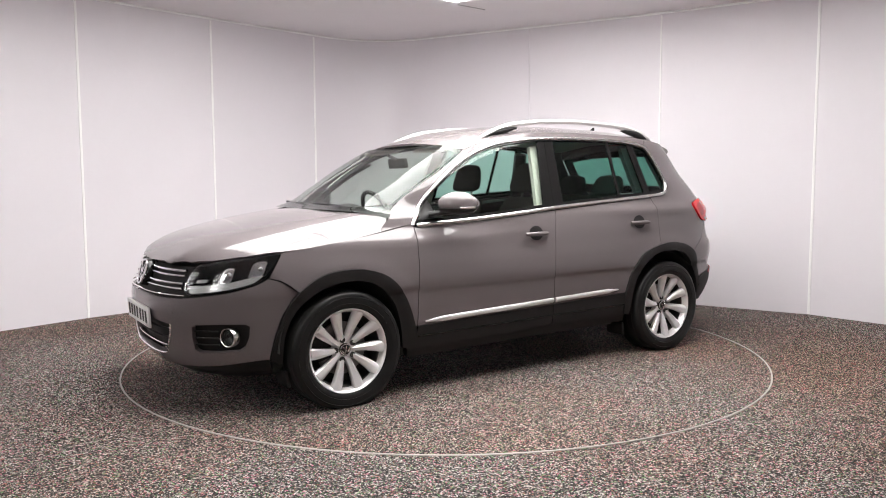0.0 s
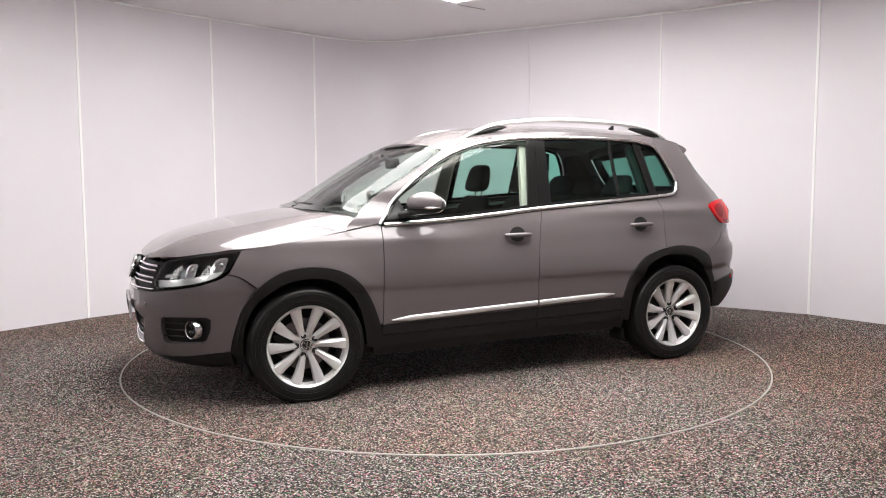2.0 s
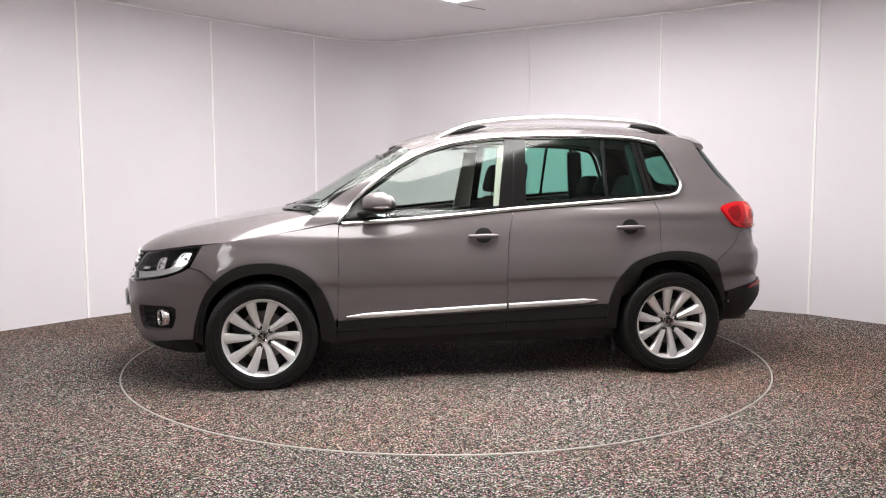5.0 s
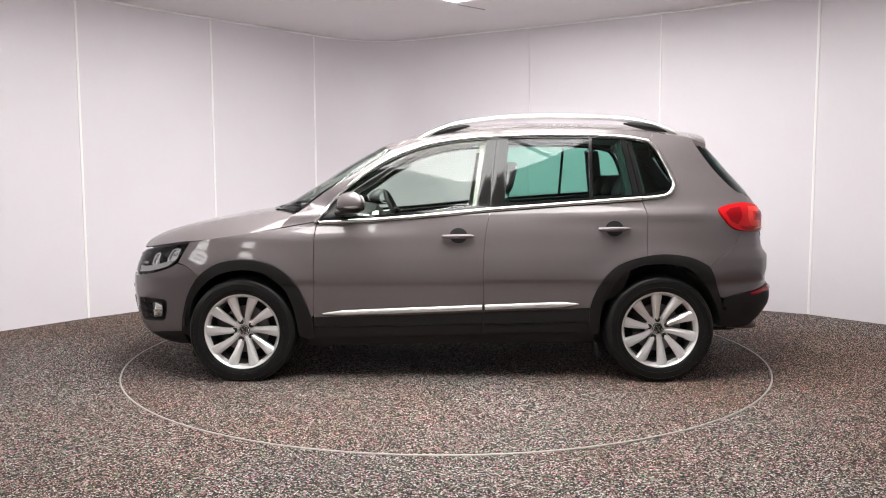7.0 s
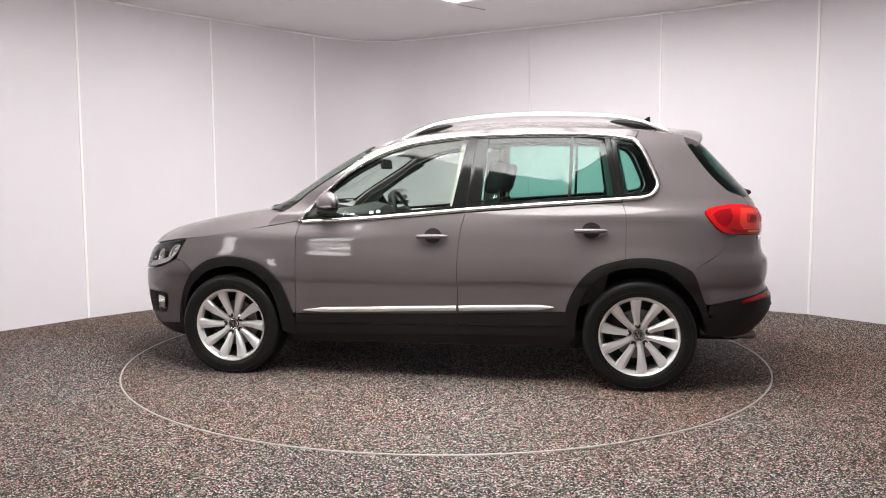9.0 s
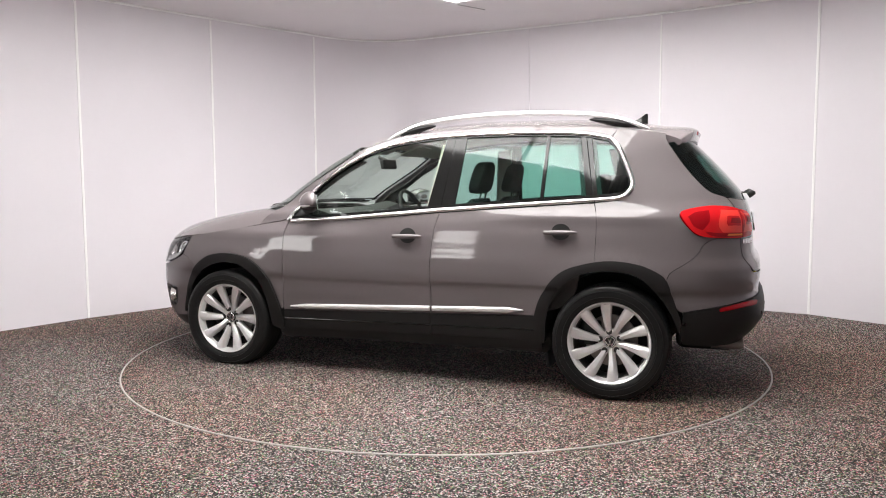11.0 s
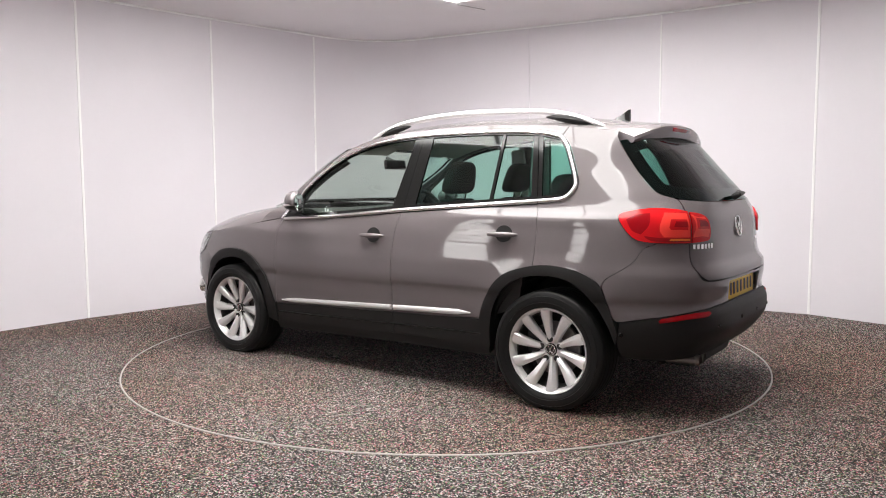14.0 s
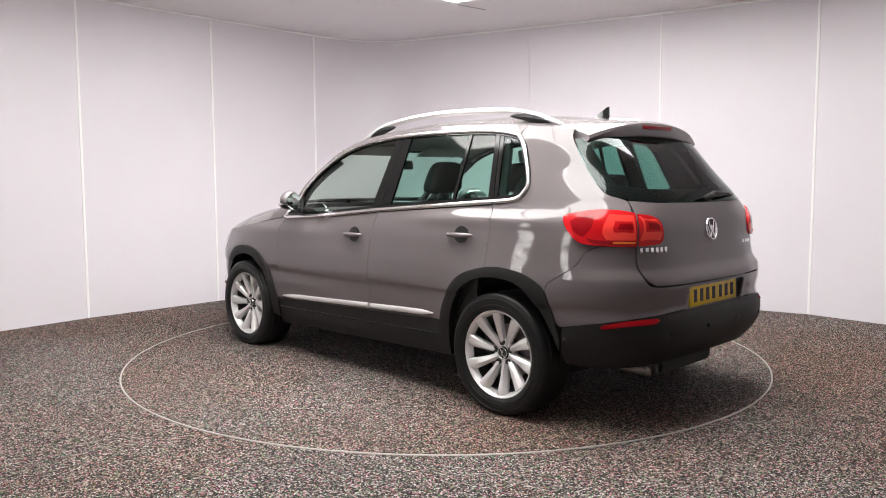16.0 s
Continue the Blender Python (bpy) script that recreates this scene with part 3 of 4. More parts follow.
def build_body(car, side):
    """The painted and black sheets of one side."""
    low_belt = shifted(BELT, 0, -.028)
    P = dict(parent=car, side=side)
    # front wing with its rolled shoulder
    panel("front_wing", outline([(1.645, .874), (1.35, .920), (1.058, .963)], [(1.058, .963), (.836, 1.0)], GAP_A, [(.850, .42), (.866, .40)], ARCH_F,
          [(1.574, .660), (1.65, .718), (1.722, .742)], [(1.722, .742), (1.69, .80), (1.645, .874)]), side_point, mat=PAINT, **P)
    panel("pillar_frame", outline([(.836, 1.003), (1.055, .966)], [(1.055, .966), (1.040, .995), (.995, 1.035), (.952, 1.066)], rev(SCREEN_SIDE), ROOF_SIDE,
          [(-1.30, roof_edge(-1.30)), (-1.262, 1.497)], rev(TOP), step=.025), side_point, mat=PAINT, step=.025, gap=.001, **P)
    door = panel("front_door", outline([(.830, .985), *shifted(BELT[1:2], 0, -.026), (-.250, 1.057)], GAP_B, [(-.208, .438), (.850, .404)], rev(GAP_A)[:-1] + [(.832, .985)]),
                 side_point, mat=PAINT, step=.02, **P)
    door2 = panel("rear_door", outline([(-.250, 1.057), (-.719, 1.090), (-1.194, 1.122)], GAP_C, rev(ARCH_R), [(-.868, .462), (-.208, .438)], rev(GAP_B)),
                  side_point, mat=PAINT, step=.02, **P)
    panel("rear_quarter", outline(rev(GAP_C)[:-1] + [(-1.196, 1.126)], [(-1.196, 1.124), (-1.335, 1.143), (-1.395, 1.173), (-1.416, 1.236), (-1.376, 1.342), (-1.326, 1.446), (-1.270, 1.501)],
          [(-1.270, 1.502), (-1.30, roof_edge(-1.30))], [(-1.30, roof_edge(-1.30)), (-1.45, roof_edge(-1.45)), (-1.565, roof_edge(-1.565))],
          [(-1.565, roof_edge(-1.565))] + [(tail_point(u + .004, z).x, z) for u, z in GLASS_EDGE[:4] + [(.488, 1.150), (.481, 1.088)]],
          [(tail_point(u, z).x, z) for u, z in [(.481, 1.088)] + LAMP_EDGE[1:8]],
          [(tail_point(.617, .931).x, .931), (-1.80, .90), (-1.765, .84), (-1.71, .795), (-1.625, .737), (-1.612, .690)], rev(ARCH_RN), step=.025), side_point, mat=PAINT, step=.025, gap=.001, **P)
    # black lower cladding and sill
    panel("door_cladding", outline([(.850, .404), (-.208, .438)], [(-.208, .438), (-.205, .30)], [(-.205, .30), (.858, .272)]), side_point, mat=BLACK, parent=door, lift=.004, side=side)
    panel("door_cladding", outline([(-.208, .438), (-.868, .462)], [(-.868, .462), (-.872, .312)], [(-.872, .312), (-.205, .30)]), side_point, mat=BLACK, parent=door2, lift=.004, side=side)
    panel("sill", outline([(.90, .272), (-.905, .310)], [(-.905, .310), (-.90, .245)], [(-.90, .245), (.89, .205)]), side_point, mat=BLACK, lift=-.012, depth=.05, **P)
    for d, a, b in ((door, .845, -.203), (door2, -.213, -.865)):
        pts = []
        for x in np.linspace(a, b, 12):
            z = .345 - .018 * (x - .85)
            pts.append((x, (side_y(x, z) + .004) * side, z))
        part("cladding_ridge", tube(pts, .0045, 8), GLOSS, d)
    for d, a, b in ((door, .795, -.200), (door2, -.218, -.80)):
        pts = []
        for t in np.linspace(0, 1, 25):
            x = a + (b - a) * t
            q = side_point(x, strip_z(x) + .002)
            pts.append((x, (q.y + .006) * side, q.z))
        front = d is door
        taper = [(min(1, .25 + i / 4) if front else 1) * (min(1, .2 + (24 - i) / 5) if not front else 1) for i in range(25)]
        part("chrome_strip", tube(pts, [.009 * k for k in taper], 12, 1.8), RAIL, d, "slim chrome side strip")
    # wheel arch lips
    panel("wheel_arch", outline(ARCH_F[:-1] + ARCH_FN, [(1.715, .30), (1.655, .27)],
          [(1.655, .27), (1.640, .457), (1.569, .587), (1.45, .673), (1.304, .707), (1.161, .689), (1.041, .603), (.976, .466), (.945, .29)],
          [(.945, .29), (.860, .275), (.862, .39)], step=.02), side_point, mat=BLACK, lift=.014, depth=.05, step=.02, gap=0, **P)
    panel("wheel_arch", outline([(-.868, .312)] + ARCH_R[:-1] + ARCH_RN[1:] + [(-1.668, .540)], [(-1.668, .540), (-1.690, .46), (-1.680, .40)],
          [(-1.680, .40), (-1.638, .512), (-1.553, .638), (-1.443, .721), (-1.284, .743), (-1.127, .713), (-1.008, .625), (-.942, .482), (-.924, .30)], step=.02),
          side_point, mat=BLACK, lift=.014, depth=.05, step=.02, gap=0, **P)
    # chrome frame round the side glass, glass and dark pillars
    light = outline(BELT, rev(BACK)[:], rev(TOP), step=.02)
    lower = outline(shifted(BELT, 0, -.027), [(-1.335, 1.145), (-1.393, 1.175), (-1.413, 1.236), (-1.373, 1.341), (-1.323, 1.443), (-1.268, 1.500)], shifted(rev(TOP), 0, .004), step=.02)
    hole = inset(light, .018)
    panel("window_seal", lower, side_point, car, GLOSS, holes=[hole], step=.02, gap=.001, lift=.002, depth=.016, side=side)
    for nm, path, r in (("window_trim", BELT[:3], .0135), ("window_trim", BELT[2:5], .0135), ("window_trim", rev(TOP)[:1] + BACK[1:], .0125), ("window_trim", TOP, .0118)):
        if path is TOP:
            path = [(.834, 1.0)] + TOP
        pts2 = spline(shifted(path, 0, -.012) if r > .013 else path, .02)
        if path[0] == TOP[-1]:
            pts2 = spline(BACK[:-1] + [(-1.335, 1.152), (-1.20, 1.1385)], .02)
        pts = []
        for x, z in pts2:
            q = side_point(x, z)
            pts.append((x, (q.y + .003) * side, q.z))
        part(nm, tube(pts, r, 10, 1.0), CHROME, car, "polished chrome window surround")

    def cut(a0, a1, b0, b1):
        """The part of the side glass between two slanted lines, given by x at z = 1.1 and z = 1.52."""
        def at(q0, q1, z):
            return q0 + (q1 - q0) * (z - 1.1) / .42
        def clip(pts, q0, q1, sign):
            res = []
            for i, u in enumerate(pts):
                v = pts[(i + 1) % len(pts)]
                fu, fv = sign * (u[0] - at(q0, q1, u[1])), sign * (v[0] - at(q0, q1, v[1]))
                if fu >= 0:
                    res.append(u)
                if fu * fv < 0:
                    t = fu / (fu - fv)
                    res.append((u[0] + (v[0] - u[0]) * t, u[1] + (v[1] - u[1]) * t))
            return res
        loop = clip(clip(inset(light, .010), a0, a1, -1), b0, b1, 1)
        return loop
    G = dict(side=side, gap=0, depth=.004)
    panel("window_glass", cut(2, 2, -.165, -.238), side_point, door, FRONT_GLASS, "pale green tinted glass", lift=-.008, **G)
    panel("pillar_cover", cut(-.165, -.238, -.254, -.300), side_point, door, GLOSS, lift=-.002, side=side, gap=.001)
    panel("pillar_cover", cut(-.254, -.300, -.342, -.376), side_point, door2, GLOSS, lift=-.002, side=side, gap=.001)
    panel("window_glass", cut(-.342, -.376, -.872, -.884), side_point, door2, REAR_GLASS, "dark green tinted glass", lift=-.008, **G)
    panel("window_bar", cut(-.872, -.884, -.892, -.904), side_point, door2, GLOSS, lift=-.001, side=side, gap=.0)
    panel("window_glass", cut(-.892, -.904, -1.155, -1.085), side_point, door2, REAR_GLASS, "dark green tinted glass", lift=-.008, **G)
    panel("pillar_cover", cut(-1.155, -1.085, -1.195, -1.118), side_point, door2, GLOSS, lift=-.002, side=side, gap=.001)
    panel("pillar_cover", cut(-1.197, -1.121, -1.222, -1.150), side_point, car, GLOSS, lift=-.003, side=side, gap=.001)
    panel("quarter_glass", cut(-1.222, -1.150, -3, -3), side_point, car, REAR_GLASS, "dark green tinted glass", lift=-.007, **G)
    # pull handles in round pockets
    for d, x, z in ((door, -.055, .915), (door2, -1.016, .956)):
        ring = [(x + .055 * math.cos(a), z + .047 * math.sin(a)) for a in np.linspace(0, 2 * math.pi, 24, endpoint=False)]
        h = panel("handle_pocket", ring, side_point, d, BLACK, lift=.003, depth=.004, gap=0, step=.015, side=side)
        bm = bmesh.new()
        pts = []
        for i in range(13):
            t = i / 12
            u = x + .093 - .186 * t
            q = side_point(u, z - .004 + .002 * t)
            pts.append((u, (q.y + .012 + .020 * math.sin(math.pi * t) ** .5) * side, q.z))
        tube(pts, [.006 + .010 * math.sin(math.pi * min(1, max(.12, i / 12))) ** .4 for i in range(13)], 10, .95, bm)
        part("door_handle", bm, PAINT, d)


def build_front(car):
    half_grille = half_outline([(0, .803), (.20, .808), (.41, .813)], [(.41, .813), (.395, .75), (.388, .685), (.43, .645)], [(.43, .645), (.335, .634), (.15, .630), (0, .630)], step=.025)
    half = half_outline([(0, .634), (.33, .634), (.43, .640), (.554, .660), (.635, .678), (.72, .712), (.763, .741)],
                   [(.763, .741), (.821, .72), (nose_turn(1.574, .660), .660)],
                   [(nose_turn(x, z), z) for x, z in ARCH_FN], [(nose_turn(1.715, .30), .30), (.66, .290), (.5, .265), (.275, .252), (0, .245)], step=.025)
    pocket = [(.452, .482), (.468, .494), (.56, .500), (.665, .500), (.682, .488), (.676, .43), (.655, .375), (.630, .356), (.55, .348), (.47, .346), (.452, .36), (.446, .42)]
    mouth = [(.325, .487), (.32, .44), (.28, .345), (.255, .324), (.13, .314), (0, .312), (-.13, .314), (-.255, .324), (-.28, .345), (-.32, .44), (-.325, .487), (0, .489)]
    bumper = panel("front_bumper", mirrored(half), nose_point, car, PAINT, holes=[pocket, [(-a, b) for a, b in pocket], mouth], step=.025, depth=.03)
    panel("bumper_lip", mirrored(half_outline([(0, .243), (.275, .250), (.5, .263), (.66, .288), (nose_turn(1.715, .30), .298)], [(nose_turn(1.68, .205), .205), (.5, .190), (0, .205)])),
          nose_point, bumper, BLACK, lift=-.004, depth=.05)
    panel("lower_grille", inset(mouth, -.01), nose_point, bumper, BLACK, lift=-.05, depth=0, gap=0)
    for z in (.455, .405, .36):
        w = .30 if z > .4 else .255
        pts = [nose_point(t, z) - Vector((.025, 0, 0)) for t in np.linspace(-w, w, 17)]
        part("grille_bar", tube(pts, .009, 8, .6), CHROME if z == .36 else BLACK, bumper)
    ring = spline([(.333, .492), (.326, .44), (.285, .342), (.255, .317), (.13, .306), (0, .303)], .03)
    for s in (1, -1):
        part("intake_trim", tube([nose_point(u * s, z) for u, z in ring], .006, 8), CHROME, bumper, "thin bright trim round the lower intake")
    # upper grille
    grille = panel("grille", mirrored(half_grille), nose_point, car, BLACK, "black radiator grille with chrome bars", lift=-.045, depth=0, gap=-.01)
    part("grille_bar", tube([nose_point(t, .648 + .02 * t * t) + Vector((.002, 0, 0)) for t in np.linspace(-.42, .42, 23)], .004, 8), BRIGHT, grille, "thin chrome line under the grille")
    for z in (.778, .752, .712, .686):
        w = .392 if z > .7 else .39
        pts = [nose_point(t, z) - Vector((.012, 0, 0)) for t in np.linspace(-w, w, 23)]
        part("grille_bar", tube(pts, .0095 if z in (.778, .712) else .008, 8, .8), BRIGHT, grille, "bright chrome grille bar")
    part("badge_bed", lathe([(.001, .010), (.070, .010), (.077, .004), (.078, -.03), (.001, -.03)], pose(2.172, 0, .737, 0, -18, 0) @ pose(0, 0, 0, 0, 0, -90), 36), GLOSS, grille)
    badge(car, pose(2.186, 0, .740, 0, -18, 0) @ pose(0, 0, 0, 0, 0, -90), .070)
    # number plate
    p = part("number_plate", box(.014, .52, .112, pose(2.214, 0, .503, 0, 3, 0), .004), PLATE_W, car, "white front number plate with plain dark bars")
    for k in range(7):
        y = -.205 + k * .066 + (.012 if k > 3 else 0)
        part("plate_bar", box(.003, .030, .066, pose(2.222, y, .503, 0, 3, 0)), INK, p, smooth=False)


def badge(car, m, r):
    """A chrome ring with plain slanted bars."""
    bm = ring(m, r, r * .09)
    for q in ((-.50, .78, -.20, -.12), (.50, .78, .20, -.12), (-.20, -.12, 0, .34), (.20, -.12, 0, .34), (-.84, .40, -.40, -.80), (.84, .40, .40, -.80), (-.40, -.80, 0, -.08), (.40, -.80, 0, -.08)):
        bar(m, (q[0] * r, q[1] * r), (q[2] * r, q[3] * r), r * .15, r * .12, bm)
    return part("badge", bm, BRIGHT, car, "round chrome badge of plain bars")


def build_front_lamps(car, side):
    loop = outline([(.806, .872), (.66, .850), (.524, .827), (.45, .810)], [(.45, .810), (.423, .75), (.408, .685), (.44, .651)], [(.44, .651), (.554, .667), (.635, .685), (.72, .719), (.774, .783), (.806, .872)], step=.02)

    def place(u, z):
        return nose_point(u, z)
    lamp = panel("headlight", loop, place, car, GLOSS, "clear headlight in a dark housing", lift=-.055, depth=0, gap=-.004, side=side)
    panel("lens", loop, place, lamp, CLEAR, "clear lamp lens", lift=.001, depth=0, gap=.002, side=side)
    panel("lens_rim", loop, place, lamp, GLOSS, holes=[inset(loop, .012)], lift=-.002, depth=.055, gap=.002, step=.02, side=side)
    low = [(.432, .660), (.50, .664), (.60, .682), (.70, .716), (.745, .760), (.70, .752), (.60, .722), (.50, .708), (.418, .706)]
    panel("indicator", low, place, lamp, FROSTED, lift=-.018, depth=.03, gap=0, step=.02, side=side)
    for u, z, w, h, lean in ((.592, .762, .020, .038, .008), (.716, .792, .026, .042, .014)):
        ring = [(u + w * math.copysign(abs(math.cos(a)) ** .5, math.cos(a)) + lean * math.sin(a), z + h * math.copysign(abs(math.sin(a)) ** .5, math.sin(a))) for a in np.linspace(0, 2 * math.pi, 24, endpoint=False)]
        bowl = panel("reflector", ring, place, lamp, BRIGHT, "bright upright lamp reflector", lift=-.030, depth=.02, gap=0, step=.012, side=side)
        panel("reflector_rim", inset(ring, -.004), place, bowl, CHROME, holes=[inset(ring, .003)], lift=-.022, depth=.012, gap=0, step=.012, side=side)
        c = place(u, z)
        n = Vector((1, .6, 0)).normalized()
        bm = bmesh.new()
        bmesh.ops.create_uvsphere(bm, u_segments=16, v_segments=10, radius=.012, matrix=Matrix.Translation(c - n * .026))
        if side < 0:
            bmesh.ops.scale(bm, vec=(1, -1, 1), verts=bm.verts)
        part("bulb", bm, FROSTED, bowl)
    panel("marker_lamp", [(.455, .722), (.50, .726), (.505, .742), (.46, .740)], place, lamp, FROSTED, lift=-.022, depth=.01, gap=0, step=.012, side=side)
    a, m, b = place(.418, .712), place(.432, .765), place(.455, .806)
    part("lamp_bar", tube([(q.x - .012, (q.y - .006) * side, q.z) for q in (a, m, b)], .004, 8), FROSTED, lamp)
    # fog lamp in its pocket
    pocket = [(.45, .482), (.468, .494), (.56, .500), (.665, .500), (.682, .488), (.676, .43), (.655, .375), (.630, .356), (.55, .348), (.47, .346), (.452, .36), (.446, .42)]
    fog = panel("fog_lamp", pocket, nose_point, car, BLACK, "round fog lamp in a black pocket", lift=-.034, depth=0, gap=-.012, side=side)
    for z in (.462, .425, .388):
        pts = [nose_point(t, z) for t in np.linspace(.45, .55, 7)]
        part("slat", tube([(q.x - .012, (q.y - .006) * side, q.z) for q in pts], .007, 6, .6), BLACK, fog)
    c = nose_point(.592, .430)
    n = Vector((1, .55, 0)).normalized()
    m = Matrix.Translation(c - n * .010) @ Vector((0, 1, 0)).rotation_difference(n).to_matrix().to_4x4()
    for nm, prof, mt, lb in (("bezel", [(.044, .0), (.0455, .010), (.049, .012), (.052, .008), (.053, -.03)], CHROME, "chrome ring"),
                             ("lens", [(.001, .008), (.02, .007), (.041, .002)], CLEAR, "clear lamp lens"),
                             ("reflector", [(.001, -.025), (.02, -.02), (.040, -.002)], GLOSS, "")):
        bm = lathe(prof, m, 32)
        if side < 0:
            bmesh.ops.scale(bm, vec=(1, -1, 1), verts=bm.verts)
        part(nm, bm, mt, fog, lb)


def build_top(car):
    edge = [(1.052, side_y(1.058, .963) - .004)] + [(x, side_y(x, z) - .004) for x, z in ((1.2, .942), (1.35, .920), (1.5, .897), (1.645, .874))]
    half = half_outline([(1.17, 0), (1.165, .25), (1.12, .48), (1.03, .66), (.975, .735)], [(.975, .735), edge[0]], edge,
                   [edge[-1], (1.813, .706), (1.955, .607), (2.045, .496)], [(2.045, .496), (2.092, .37), (2.121, .247), (2.134, 0)], step=.03)
    full = half + [(a, -b) for a, b in rev(half) if b > 1e-6]
    panel("bonnet", full, bonnet_point, car, PAINT, step=.03)
    panel("cowl", [(1.235, .0), (1.21, .4), (1.14, .62), (1.0, .735), (.95, .70), (1.05, .55), (1.12, .3), (1.135, 0), (1.12, -.3), (1.05, -.55), (.95, -.70), (1.0, -.735), (1.14, -.62), (1.21, -.4)],
          lambda x, y: bonnet_point(x, y) + Vector((0, 0, -.012)), car, BLACK, depth=.02, gap=0)
    # roof
    half = half_outline([(.446, 0), (.442, .4), (.421, .8), (.375, 1.0)], [(.375, 1.0), (-1.565, 1.0)], [(-1.565, 1.0), (-1.60, .6), (-1.61, 0)], step=.04)
    panel("roof", half + [(a, -b) for a, b in rev(half) if b > 1e-6], roof_point, car, PAINT, step=.04)
    panel("headlining", inset(half + [(a, -b) for a, b in rev(half) if b > 1e-6], .03), lambda x, v: roof_point(x, v) - Vector((0, 0, .035)), car, LINER, depth=0, gap=0, step=.06)
    # windscreen
    side_edge = [(nose_turn(x, z), z) for x, z in SCREEN_SIDE]
    half = half_outline([(0, 1.496), (.3, 1.494), (.55, 1.482), (side_edge[0][0] - .01, side_edge[0][1])], [(a - .006, b) for a, b in side_edge], [side_edge[-1], (.62, 1.078), (.4, 1.085), (0, 1.087)], step=.03)
    ws = panel("windscreen", mirrored(half), nose_point, car, SCREEN, "clear green-tinted windscreen", depth=.004, gap=0, lift=-.004)
    panel("windscreen_border", mirrored(half), nose_point, ws, GLOSS, holes=[inset(mirrored(half), .022)], lift=-.006, depth=0, gap=.001)
    for y0, y1 in ((.55, -.12), (-.02, -.66)):
        a, b = Vector((1.140 - .12 * abs(y0), y0, 1.092)), Vector((1.140 - .20 * max(0, -y1), y1, 1.100))
        w = part("wiper", tube([a + Vector((.04, 0, -.01)), a, a.lerp(b, .5) + Vector((.022, 0, .012)), b], [.012, .010, .007, .005], 8), BLACK, car, "black windscreen wiper")
        part("wiper_blade", tube([a.lerp(b, .1) + Vector((-.01, 0, .0)), a.lerp(b, .6) + Vector((.005, 0, .012)), a.lerp(b, 1.25) + Vector((-.02, 0, .004))], .006, 6), BLACK, w)
    # roof rails
    for s in (1, -1):
        ctrl = [(.20, 1.0, -.004), (.10, .97, .022), (-.08, .955, .050), (-.4, .95, .062), (-.75, .95, .063), (-1.1, .95, .058), (-1.30, .955, .040), (-1.40, .965, .018), (-1.47, .975, -.002)]
        xs, hs = curve([(c[0], c[2]) for c in ctrl][::-1]), curve([(c[0], c[1]) for c in ctrl][::-1])
        pts = []
        for x in np.linspace(.20, -1.47, 50):
            q = roof_point(x, .93)
            pts.append((x, (q.y - .02) * s, roof_edge(x) + .018 + xs(x)))
        r = part("roof_rail", tube(pts, [.009 + .012 * math.sin(math.pi * i / 49) ** .3 for i in range(50)], 10, .85), RAIL, car, "satin silver roof rail")
        for a, b in ((.13, -.13), (-1.12, -1.42)):
            pts = []
            for x in np.linspace(a, b, 9):
                q = roof_point(x, .93)
                pts.append((x, (q.y - .02) * s, (roof_edge(x) + .022 + roof_edge(x) + .018 + xs(x)) / 2 - .002))
            part("rail_foot", tube(pts, [.004, .012, .018, .022, .024, .022, .018, .012, .004], 8, 1.0), BLACK, r, "black rail foot")
    # shark-fin aerial
    bm = bmesh.new()
    z0 = roof_line(-1.34) - .008
    sec = [(-1.25, .018, .0), (-1.30, .026, .018), (-1.35, .020, .045), (-1.385, .010, .070), (-1.40, .005, .072), (-1.392, .02, .0)]
    rows = []
    for x, w, h in sec:
        rows.append([bm.verts.new((x, -w, z0)), bm.verts.new((x, -w * .3, z0 + h)), bm.verts.new((x, w * .3, z0 + h)), bm.verts.new((x, w, z0))])
    for a, b in zip(rows, rows[1:]):
        for k in range(4):
            bm.faces.new((a[k], a[(k + 1) % 4], b[(k + 1) % 4], b[k]))
    bm.faces.new(rows[0]), bm.faces.new(rows[-1])
    part("aerial", bm, GLOSS, car, "small black fin aerial")


